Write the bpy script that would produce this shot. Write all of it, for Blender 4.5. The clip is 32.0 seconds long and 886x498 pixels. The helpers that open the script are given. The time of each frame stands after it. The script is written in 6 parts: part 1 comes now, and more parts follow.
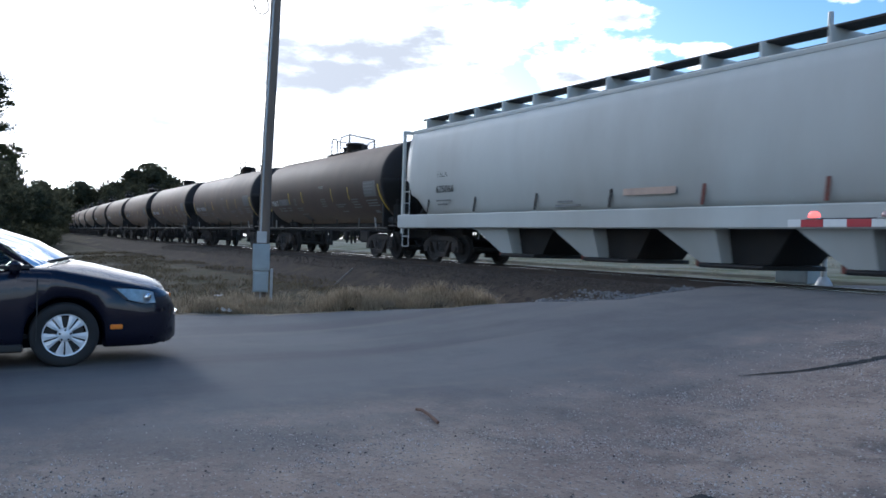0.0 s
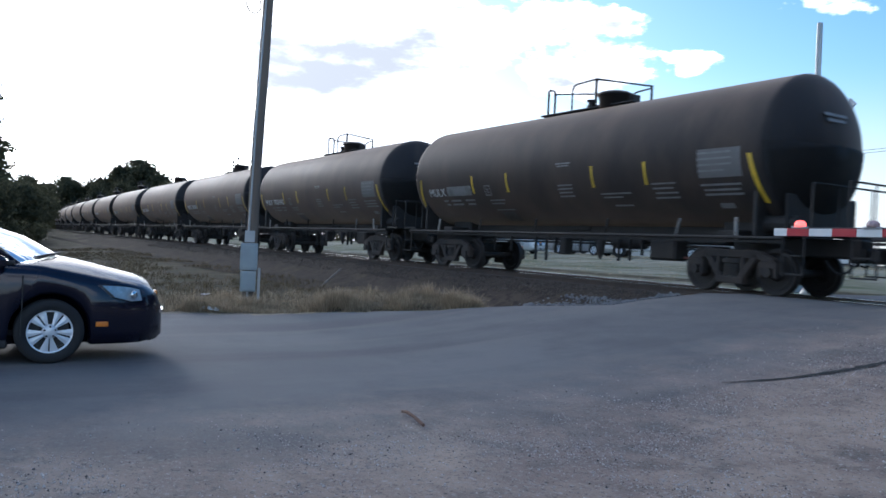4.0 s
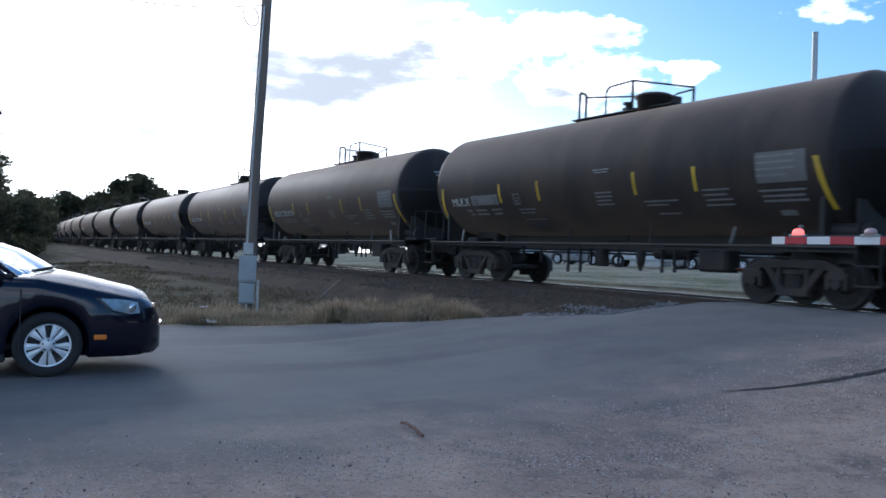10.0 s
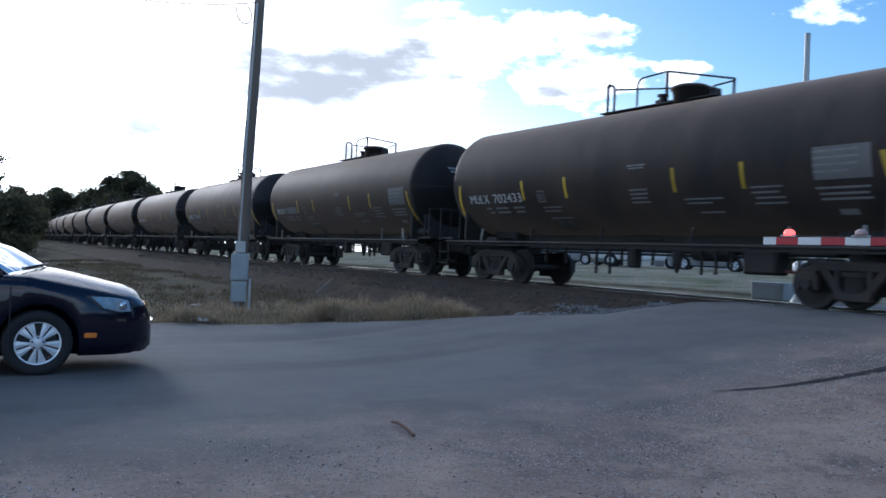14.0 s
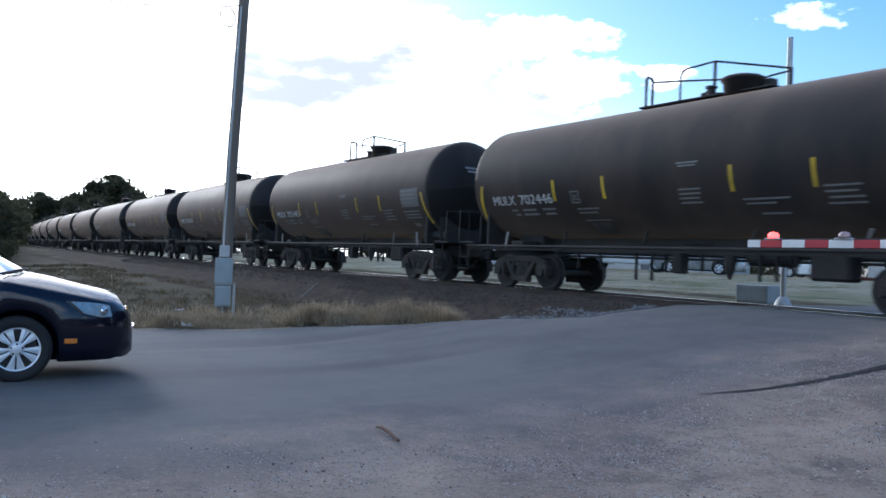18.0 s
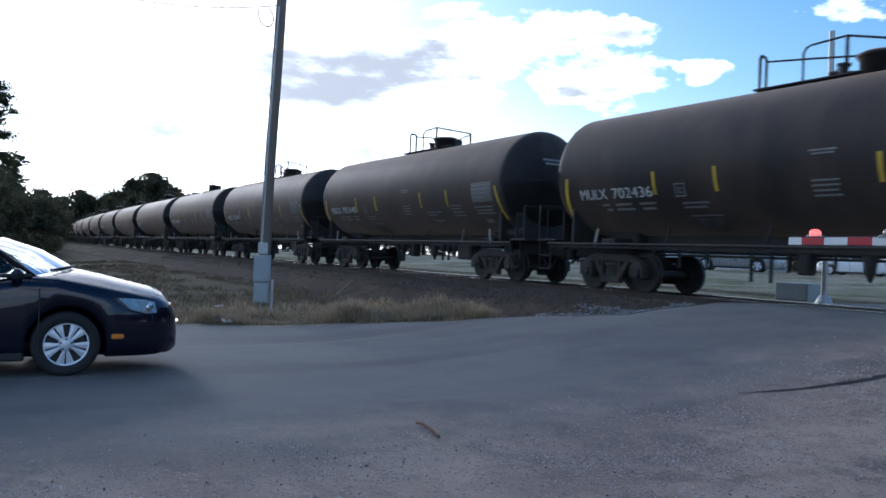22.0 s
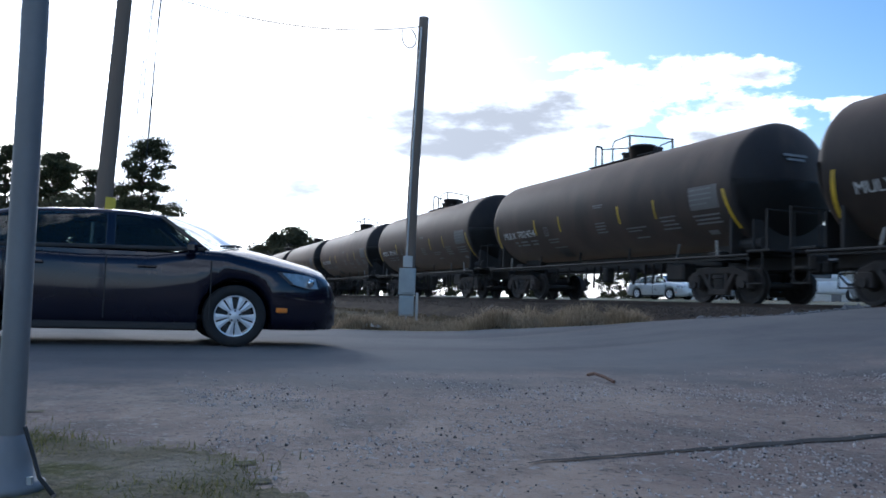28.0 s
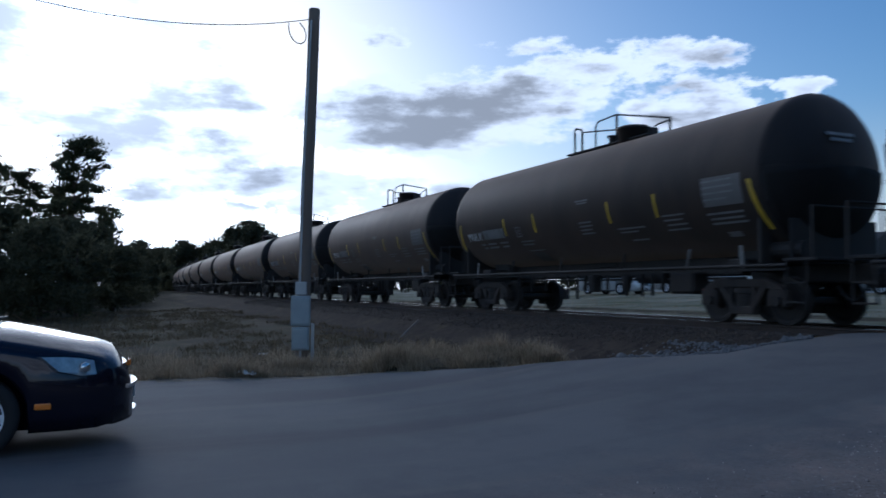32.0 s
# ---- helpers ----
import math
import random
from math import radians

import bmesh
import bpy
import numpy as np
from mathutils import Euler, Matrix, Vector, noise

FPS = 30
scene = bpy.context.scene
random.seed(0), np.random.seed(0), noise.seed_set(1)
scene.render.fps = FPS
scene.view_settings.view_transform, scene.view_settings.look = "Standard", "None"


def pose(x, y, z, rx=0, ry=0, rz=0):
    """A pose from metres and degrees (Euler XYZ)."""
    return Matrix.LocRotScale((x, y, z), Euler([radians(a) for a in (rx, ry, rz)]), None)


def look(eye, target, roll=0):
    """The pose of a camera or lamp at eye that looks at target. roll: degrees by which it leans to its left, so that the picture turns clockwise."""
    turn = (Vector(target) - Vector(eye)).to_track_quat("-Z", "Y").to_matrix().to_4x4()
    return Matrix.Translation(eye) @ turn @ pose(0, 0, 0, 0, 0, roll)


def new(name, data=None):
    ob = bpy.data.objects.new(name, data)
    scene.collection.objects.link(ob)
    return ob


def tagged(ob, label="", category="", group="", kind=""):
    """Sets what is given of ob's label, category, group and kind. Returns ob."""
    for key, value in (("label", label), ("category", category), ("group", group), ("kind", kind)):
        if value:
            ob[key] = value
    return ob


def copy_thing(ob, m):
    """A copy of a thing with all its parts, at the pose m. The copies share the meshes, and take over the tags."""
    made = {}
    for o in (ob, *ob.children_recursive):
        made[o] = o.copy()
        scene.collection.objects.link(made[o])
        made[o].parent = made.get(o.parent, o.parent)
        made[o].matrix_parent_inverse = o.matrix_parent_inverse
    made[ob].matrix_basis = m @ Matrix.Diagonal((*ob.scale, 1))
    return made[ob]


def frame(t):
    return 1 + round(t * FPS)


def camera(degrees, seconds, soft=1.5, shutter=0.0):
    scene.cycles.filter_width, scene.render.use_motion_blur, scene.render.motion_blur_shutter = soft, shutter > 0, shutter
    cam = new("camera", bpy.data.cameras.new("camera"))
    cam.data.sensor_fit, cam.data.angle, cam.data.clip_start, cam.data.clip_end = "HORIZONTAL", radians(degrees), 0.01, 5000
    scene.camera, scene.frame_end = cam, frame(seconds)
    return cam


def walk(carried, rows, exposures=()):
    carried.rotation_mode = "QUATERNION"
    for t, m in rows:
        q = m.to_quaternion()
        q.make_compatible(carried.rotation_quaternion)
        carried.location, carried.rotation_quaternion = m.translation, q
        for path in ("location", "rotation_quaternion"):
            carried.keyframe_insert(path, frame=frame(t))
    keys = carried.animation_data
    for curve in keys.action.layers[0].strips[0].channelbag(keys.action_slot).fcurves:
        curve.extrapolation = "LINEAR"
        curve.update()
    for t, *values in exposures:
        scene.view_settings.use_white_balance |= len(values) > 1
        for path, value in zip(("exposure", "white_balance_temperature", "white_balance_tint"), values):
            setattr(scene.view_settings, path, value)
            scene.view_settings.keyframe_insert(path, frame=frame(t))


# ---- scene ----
# Camera: a hand-held phone at about chest height beside a level crossing.
cam = camera(58.0, 32.0, soft=1.6, shutter=0.15)
PATH = [
    (0.0, 0.004, 0.004, 1.49, 89.483, -1.749, 58.418),
    (0.5, 0.013, 0.001, 1.486, 89.635, -2.251, 57.888),
    (1.0, 0.013, -0.002, 1.486, 89.695, -2.508, 57.88),
    (1.5, 0.017, 0.002, 1.487, 89.832, -2.66, 57.769),
    (2.0, 0.015, -0.0, 1.492, 90.027, -2.816, 57.688),
    (2.5, 0.019, 0.001, 1.491, 90.072, -2.747, 57.791),
    (3.0, 0.013, -0.005, 1.492, 89.916, -2.798, 57.699),
    (3.5, 0.015, -0.005, 1.493, 89.757, -2.895, 57.629),
    (5.5, 0.021, -0.003, 1.498, 89.669, -2.012, 57.382),
    (6.0, 0.026, -0.003, 1.496, 89.889, -2.077, 57.388),
    (6.5, 0.023, -0.003, 1.494, 90.115, -2.156, 57.447),
    (7.0, 0.024, -0.003, 1.49, 90.192, -2.183, 57.312),
    (7.5, 0.019, -0.003, 1.489, 90.09, -2.151, 57.405),
    (8.0, 0.014, -0.003, 1.491, 90.112, -2.247, 57.638),
    (8.5, 0.016, -0.004, 1.489, 90.109, -2.223, 57.787),
    (9.0, 0.017, -0.003, 1.488, 90.058, -2.21, 57.675),
    (9.5, 0.02, 0.001, 1.488, 90.295, -2.019, 57.592),
    (10.0, 0.022, -0.001, 1.488, 90.483, -2.332, 57.507),
    (10.5, 0.022, -0.001, 1.491, 90.502, -2.445, 57.715),
    (11.0, 0.02, -0.0, 1.491, 90.524, -2.293, 57.694),
    (11.5, 0.018, -0.003, 1.491, 90.43, -2.236, 57.524),
    (12.0, 0.021, -0.006, 1.493, 90.458, -2.368, 57.512),
    (12.5, 0.024, -0.003, 1.49, 90.345, -2.188, 57.479),
    (13.0, 0.028, 0.001, 1.494, 90.244, -2.259, 57.376),
    (13.5, 0.026, 0.005, 1.492, 90.336, -2.257, 57.33),
    (14.0, 0.025, 0.011, 1.494, 90.413, -2.556, 57.013),
    (14.5, 0.027, 0.025, 1.495, 90.483, -2.491, 56.237),
    (16.5, 0.007, 0.086, 1.489, 90.376, -2.457, 54.059),
    (17.0, 0.0, 0.084, 1.489, 90.547, -2.546, 54.565),
    (17.5, -0.005, 0.07, 1.49, 90.549, -2.522, 55.022),
    (18.0, -0.006, 0.049, 1.49, 90.738, -2.39, 56.028),
    (18.5, -0.003, 0.031, 1.492, 90.665, -2.779, 56.613),
    (19.0, 0.004, 0.018, 1.494, 90.819, -3.091, 56.755),
    (19.5, 0.005, 0.018, 1.496, 91.048, -3.011, 56.977),
    (20.0, 0.005, 0.011, 1.497, 91.037, -3.081, 57.069),
    (20.5, 0.006, -0.004, 1.491, 90.915, -2.293, 57.724),
    (21.0, 0.009, -0.016, 1.491, 90.705, -2.058, 58.384),
    (21.5, 0.009, -0.027, 1.494, 90.499, -2.475, 58.408),
    (22.0, 0.008, -0.028, 1.497, 90.41, -2.434, 58.403),
    (22.5, 0.005, -0.025, 1.495, 90.265, -2.725, 58.329),
    (23.0, 0.004, -0.014, 1.493, 90.263, -2.8, 57.973),
    (23.5, 0.004, -0.003, 1.502, 90.221, -2.824, 57.697),
    (24.0, -0.327, 0.028, 1.362, 90.72, -8.1, 63.45),
    (24.5, -0.358, -0.108, 1.21, 88.19, -8.552, 66.28),
    (26.5, -0.163, -0.178, 0.843, 94.904, -4.676, 57.238),
    (27.0, -0.307, -0.089, 0.944, 85.787, -7.968, 59.254),
    (27.5, -0.381, -0.111, 0.562, 86.046, -3.085, 67.788),
    (27.75, -0.335, -0.145, 0.575, 91.5, -2.5, 67.1),
    (28.0, -0.286, -0.178, 0.6, 93.739, -1.917, 67.739),
    (28.5, -0.258, -0.155, 0.765, 95.387, -1.185, 67.509),
    (29.0, -0.063, -0.03, 1.277, 95.635, -0.585, 57.058),
    (29.5, -0.232, 0.219, 1.418, 89.711, 1.253, 55.214),
    (30.0, -0.467, 0.508, 1.456, 90.126, 1.321, 55.608),
    (30.5, -0.868, 0.934, 1.493, 92.185, -1.45, 63.292),
    (31.0, -1.08, 1.166, 1.508, 93.118, -0.87, 63.007),
    (31.5, -1.12, 1.413, 1.466, 94.201, 0.613, 60.493),
    (32.0, -1.679, 1.818, 1.463, 92.871, -0.188, 65.286),
]
STOPS = [(0, 0.19, 5500), (1, 0.11, 5500), (2.5, 0.29, 5500), (7, 0.31, 5500), (10, 0.19, 5400), (13, 0.09, 5350), (14.5, 0.01, 5350), (17, 0.49, 5500), (18.5, 0.29, 5400), (20, 0.05, 5300), (24.6, 0.03, 5350), (26.4, -1.02, 5400), (26.75, -0.6, 5400), (27.1, -0.11, 5500), (28.0, -0.03, 5400),
         (28.5, -0.61, 5200), (29.0, -1.31, 5050), (29.4, -0.51, 5100), (30.0, 0.06, 5300), (30.6, -0.16, 5250), (31.3, -0.69, 5050), (32.0, -0.93, 5000)]
EXPOSURES = [(t, v, k, 10) for t, v, k in STOPS]
walk(cam, [(t, pose(x, y, z, a, b, c)) for t, x, y, z, a, b, c in PATH], EXPOSURES)

# ---- world: a low sun behind broken cloud, down the line ----
SUN_AZ, SUN_EL = 89.0, 16.5          # degrees; azimuth counted from +Y towards -X
scene.view_settings.exposure = 0.0


def make_world():
    w = bpy.data.worlds.new("sky")
    scene.world = w
    w.use_nodes = True
    nt = w.node_tree
    nt.nodes.clear()
    N = lambda kind: nt.nodes.new(kind)
    out, bg = N("ShaderNodeOutputWorld"), N("ShaderNodeBackground")
    sky = N("ShaderNodeTexSky")
    sky.sky_type, sky.sun_disc = "NISHITA", False
    sky.sun_elevation, sky.sun_rotation = radians(SUN_EL), radians(-SUN_AZ)
    sky.air_density, sky.dust_density, sky.ozone_density = 1.0, 1.2, 1.4
    coord = N("ShaderNodeTexCoord")

    def math_node(op, a, b=None, c=None):
        n = N("ShaderNodeMath")
        n.operation = op
        for i, v in enumerate((a, b, c)):
            if v is None:
                continue
            if hasattr(v, "links"):
                nt.links.new(v, n.inputs[i])
            else:
                n.inputs[i].default_value = v
        return n.outputs[0]

    def noise_node(scale, detail, vec, rough=0.55):
        n = N("ShaderNodeTexNoise")
        n.inputs["Scale"].default_value, n.inputs["Detail"].default_value = scale, detail
        n.inputs["Roughness"].default_value = rough
        nt.links.new(vec, n.inputs["Vector"])
        return n.outputs["Fac"]

    sep = N("ShaderNodeSeparateXYZ")
    nt.links.new(coord.outputs["Generated"], sep.inputs[0])
    az = math_node("MULTIPLY", math_node("ARCTAN2", math_node("MULTIPLY", sep.outputs[0], -1.0), sep.outputs[1]), 57.296)
    el = math_node("MULTIPLY", math_node("ARCSINE", sep.outputs[2]), 57.296)
    broad_noise = noise_node(2.4, 5, coord.outputs["Generated"], 0.5)

    def step_node(v, lo, hi, a=0.0, b=1.0):
        r = N("ShaderNodeMapRange")
        r.interpolation_type = "SMOOTHSTEP"
        for i, q in enumerate((lo, hi, a, b)):
            r.inputs[i + 1].default_value = q
        nt.links.new(v, r.inputs[0])
        return r.outputs[0]

    def plane_node(ka, ke, shift):
        """Azimuth and elevation as a flat field, so that the clouds lie in long level bands."""
        c = N("ShaderNodeCombineXYZ")
        nt.links.new(math_node("MULTIPLY", az, ka), c.inputs[0])
        nt.links.new(math_node("MULTIPLY", el, ke), c.inputs[1])
        c.inputs[2].default_value = shift
        return c.outputs[0]
    ragged = noise_node(1.0, 10, plane_node(0.26, 0.55, 3.1), 0.62)
    rolling = noise_node(1.0, 6, plane_node(0.2, 0.62, 6.4), 0.55)
    az_w = math_node("MULTIPLY_ADD", math_node("SUBTRACT", noise_node(1.0, 4, plane_node(0.2, 0.5, 8.0)), 0.5), 7.0, az)
    el_w = math_node("MULTIPLY_ADD", math_node("SUBTRACT", noise_node(1.0, 4, plane_node(0.16, 0.5, 14.0)), 0.5), 2.6, el)
    # heaps of cumulus: azimuth, elevation, half width and half height in degrees, thickness
    banks = [(66, 12.3, 13.0, 2.9, 1.25), (60.0, 14.2, 7.5, 1.7, 0.9), (53.5, 15.4, 7.5, 1.8, 0.8), (48.4, 15.9, 5.0, 1.3, 0.7), (48.0, 12.6, 5.4, 2.1, 0.85), (83.3, 12.9, 6.2, 2.2, 1.15), (86, 10.0, 10.0, 2.0, 1.2), (92, 11.0, 7.0, 1.7, 1.2), (88.0, 17.0, 5.2, 5.0, 0.95), (95.0, 16.0, 3.8, 4.2, 1.4), (80.6, 15.8, 2.5, 2.0, 0.75),
             (40.6, 13.0, 2.0, 0.8, 0.6), (32.0, 16.5, 2.6, 1.0, 0.6), (70.8, 17.7, 3.0, 1.0, 0.55), (59, 17.2, 3.4, 0.8, 0.5), (78, 7.0, 15, 2.2, 0.8), (108, 12, 9, 5, 1.2), (60, 6.5, 14, 1.4, 0.6), (80, 44, 40, 12, 1.0)]
    heap = -1.0
    for a, e, w, h, thick in banks:
        u = math_node("MULTIPLY", math_node("SUBTRACT", az_w, a), 1.0 / w)
        v = math_node("MULTIPLY", math_node("SUBTRACT", el_w, e), 1.0 / h)
        r2 = math_node("ADD", math_node("MULTIPLY", u, u), math_node("MULTIPLY", v, v))
        heap = math_node("MAXIMUM", math_node("MULTIPLY", math_node("SUBTRACT", 1.0, r2), thick), heap)
    # loose cloud over the rest of the sky, away from the railway
    rest = math_node("MULTIPLY_ADD", math_node("SUBTRACT", broad_noise, 0.62), 7.0, math_node("MULTIPLY", step_node(math_node("ABSOLUTE", math_node("SUBTRACT", az, 62.0)), 45.0, 60.0), 0.5))
    rest = math_node("SUBTRACT", rest, math_node("MULTIPLY", step_node(math_node("ABSOLUTE", math_node("SUBTRACT", az, 62.0)), 60.0, 40.0), 3.0))
    heap = math_node("MAXIMUM", heap, rest)
    dens = math_node("MULTIPLY_ADD", math_node("SUBTRACT", ragged, 0.5), 3.0, heap)
    cover = step_node(dens, 0.0, 0.5)
    body = math_node("MULTIPLY_ADD", math_node("SUBTRACT", rolling, 0.5), 2.6, heap)
    body = math_node("MULTIPLY_ADD", math_node("SUBTRACT", ragged, 0.5), 1.6, body)
    shade = step_node(body, 0.35, 1.3, 15.0, 5.6)
    # closeness to the sun
    sx, sy = -math.sin(radians(SUN_AZ)), math.cos(radians(SUN_AZ))
    sz = math.tan(radians(SUN_EL))
    ln = math.sqrt(sx * sx + sy * sy + sz * sz)
    vd = N("ShaderNodeVectorMath")
    vd.operation = "DOT_PRODUCT"
    vd.inputs[1].default_value = (sx / ln, sy / ln, sz / ln)
    nt.links.new(coord.outputs["Generated"], vd.inputs[0])
    near = math_node("MAXIMUM", vd.outputs["Value"], 0.0)
    halo = math_node("POWER", near, 55.0)
    glare = math_node("POWER", near, 900.0)
    bright = math_node("MULTIPLY", shade, math_node("MULTIPLY_ADD", halo, 0.9, 1.0))
    cc = N("ShaderNodeCombineColor")
    nt.links.new(bright, cc.inputs[0])
    nt.links.new(math_node("MULTIPLY", bright, 0.985), cc.inputs[1])
    nt.links.new(math_node("MULTIPLY", bright, 0.98), cc.inputs[2])
    mix = N("ShaderNodeMix")
    mix.data_type = "RGBA"
    nt.links.new(cover, mix.inputs["Factor"])
    hs = N("ShaderNodeHueSaturation")
    nt.links.new(math_node("MULTIPLY_ADD", halo, -1.15, 1.5), hs.inputs["Value"])
    nt.links.new(math_node("MULTIPLY", step_node(el, 2.0, 13.0, 0.3, 1.35), math_node("MULTIPLY_ADD", halo, -0.7, 1.0)), hs.inputs["Saturation"])
    nt.links.new(sky.outputs[0], hs.inputs["Color"])
    nt.links.new(hs.outputs[0], mix.inputs[6])
    nt.links.new(cc.outputs[0], mix.inputs[7])
    add = N("ShaderNodeMix")
    add.data_type, add.blend_type = "RGBA", "ADD"
    add.inputs["Factor"].default_value = 1.0
    gc = N("ShaderNodeCombineColor")
    # pale haze low over the line and the glow round the hidden sun
    low = math_node("MULTIPLY", step_node(el, 9.0, 0.0), math_node("POWER", near, 5.0))
    g = math_node("ADD", math_node("ADD", math_node("MULTIPLY", glare, 12.0), math_node("MULTIPLY", halo, 4.0)), math_node("MULTIPLY", low, 3.0))
    for i, k in enumerate((0.97, 0.985, 1.0)):
        nt.links.new(math_node("MULTIPLY", g, k), gc.inputs[i])
    nt.links.new(mix.outputs[2], add.inputs[6])
    nt.links.new(gc.outputs[0], add.inputs[7])
    nt.links.new(add.outputs[2], bg.inputs["Color"])
    bg.inputs["Strength"].default_value = 0.12
    nt.links.new(bg.outputs[0], out.inputs[0])


make_world()
sun_data = bpy.data.lights.new("sun", "SUN")
sun_data.energy, sun_data.angle, sun_data.color = 0.9, radians(12), (1.0, 0.93, 0.83)
sun = new("sun", sun_data)
_a, _e = radians(SUN_AZ), radians(SUN_EL)
sun.matrix_world = look((0, 0, 40), Vector((0, 0, 40)) - 10 * Vector((-math.sin(_a) * math.cos(_e), math.cos(_a) * math.cos(_e), math.sin(_e))))

# ---- materials ----


def mat(name, base, rough=0.6, metal=0.0, vary=0.18, scale=3.0, fine=40.0, bump=0.15, spec=0.5, tint=None, emit=None, coat=0.0, sheen=0.0, dirt=None, dirt_scale=0.8, dirt_amount=0.5, obj_random=0.0, stretch=(1, 1, 1)):
    """A surface with variation at two scales, optional dirt and a fine relief."""
    m = bpy.data.materials.new(name)
    m.use_nodes = True
    nt = m.node_tree
    b = nt.nodes["Principled BSDF"]
    N = lambda k: nt.nodes.new(k)
    co, mp = N("ShaderNodeTexCoord"), N("ShaderNodeMapping")
    mp.inputs["Scale"].default_value = stretch
    nt.links.new(co.outputs["Object"], mp.inputs[0])

    def nz(s, d=4):
        n = N("ShaderNodeTexNoise")
        n.inputs["Scale"].default_value, n.inputs["Detail"].default_value = s, d
        nt.links.new(mp.outputs[0], n.inputs["Vector"])
        return n.outputs["Fac"]

    def mixc(fac, a, c, kind="MIX"):
        x = N("ShaderNodeMix")
        x.data_type, x.blend_type = "RGBA", kind
        for sock, v in ((x.inputs[0], fac), (x.inputs[6], a), (x.inputs[7], c)):
            if hasattr(v, "links"):
                nt.links.new(v, sock)
            elif isinstance(v, (int, float)):
                sock.default_value = v
            else:
                sock.default_value = (*v, 1)
        return x.outputs[2]

    def rng(v, a, c, lo=0.0, hi=1.0):
        x = N("ShaderNodeMapRange")
        x.inputs[1].default_value, x.inputs[2].default_value, x.inputs[3].default_value, x.inputs[4].default_value = a, c, lo, hi
        nt.links.new(v, x.inputs[0])
        return x.outputs[0]

    big, small = nz(scale), nz(fine, 6)
    dark = tuple(c * (1 - vary) for c in base)
    light = tint or tuple(min(1, c * (1 + vary)) for c in base)
    col = mixc(rng(big, 0.3, 0.7), dark, light)
    col = mixc(rng(small, 0.25, 0.75, 0, vary), col, tuple(c * 0.55 for c in base))
    if dirt:
        col = mixc(rng(nz(dirt_scale, 8), 0.45, 0.7, 0, dirt_amount), col, dirt)
    if obj_random:
        oi = N("ShaderNodeObjectInfo")
        hv = N("ShaderNodeHueSaturation")
        nt.links.new(rng(oi.outputs["Random"], 0, 1, 1 - obj_random, 1 + obj_random), hv.inputs["Value"])
        nt.links.new(col, hv.inputs["Color"])
        col = hv.outputs[0]
    nt.links.new(col, b.inputs["Base Color"])
    b.inputs["Metallic"].default_value = metal
    nt.links.new(rng(big, 0.2, 0.8, max(0, rough - 0.08), min(1, rough + 0.08)), b.inputs["Roughness"])
    b.inputs["Specular IOR Level"].default_value = spec
    if coat:
        b.inputs["Coat Weight"].default_value, b.inputs["Coat Roughness"].default_value = coat, 0.05
    if sheen:
        # dry dust brightens the surface at a glancing view
        b.inputs["Sheen Weight"].default_value, b.inputs["Sheen Roughness"].default_value = sheen, 0.45
        b.inputs["Sheen Tint"].default_value = (0.72, 0.53, 0.4, 1)
    if bump:
        bp = N("ShaderNodeBump")
        bp.inputs["Strength"].default_value, bp.inputs["Distance"].default_value = bump, 0.02
        nt.links.new(small, bp.inputs["Height"])
        nt.links.new(bp.outputs[0], b.inputs["Normal"])
    if emit:
        b.inputs["Emission Color"].default_value, b.inputs["Emission Strength"].default_value = (*emit[0], 1), emit[1]
    return m


def glass(name, color=(0.6, 0.7, 0.7), rough=0.02, alpha=0.35, ior=1.7):
    m = bpy.data.materials.new(name)
    m.use_nodes = True
    nt = m.node_tree
    nt.nodes.clear()
    o, g, t, x, f = (nt.nodes.new(k) for k in ("ShaderNodeOutputMaterial", "ShaderNodeBsdfGlossy", "ShaderNodeBsdfTransparent", "ShaderNodeMixShader", "ShaderNodeFresnel"))
    g.inputs["Roughness"].default_value = rough
    t.inputs["Color"].default_value = (*[c * alpha for c in color], 1)
    f.inputs["IOR"].default_value = ior
    nt.links.new(f.outputs[0], x.inputs[0])
    nt.links.new(t.outputs[0], x.inputs[1])
    nt.links.new(g.outputs[0], x.inputs[2])
    nt.links.new(x.outputs[0], o.inputs[0])
    return m


M_TANK = mat("tank_paint", (0.0145, 0.0142, 0.0155), 0.6, vary=0.3, scale=0.5, fine=12, bump=0.06, dirt=(0.085, 0.06, 0.045), dirt_scale=0.9, dirt_amount=0.5, obj_random=0.35, spec=0.25, sheen=0.5, stretch=(0.9, 1, 0.4))
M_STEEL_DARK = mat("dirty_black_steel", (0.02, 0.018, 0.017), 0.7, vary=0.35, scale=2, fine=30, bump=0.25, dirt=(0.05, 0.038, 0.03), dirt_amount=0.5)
M_TRUCK = mat("cast_steel_dust", (0.034, 0.029, 0.026), 0.8, vary=0.35, scale=2.5, fine=25, bump=0.3, dirt=(0.07, 0.05, 0.038), dirt_amount=0.6)
M_WHEEL = mat("wheel_steel", (0.03, 0.026, 0.024), 0.6, metal=0.3, vary=0.3, bump=0.1)
M_RAIL = mat("rail_rust", (0.06, 0.042, 0.032), 0.75, vary=0.3, bump=0.2)
M_RAILTOP = mat("rail_head", (0.8, 0.79, 0.77), 0.16, metal=1.0, vary=0.12, bump=0.03)
M_YELLOW = mat("reflective_yellow", (0.62, 0.42, 0.03), 0.45, vary=0.15, bump=0.03, dirt=(0.12, 0.09, 0.05), dirt_scale=2, dirt_amount=0.35, obj_random=0.2)
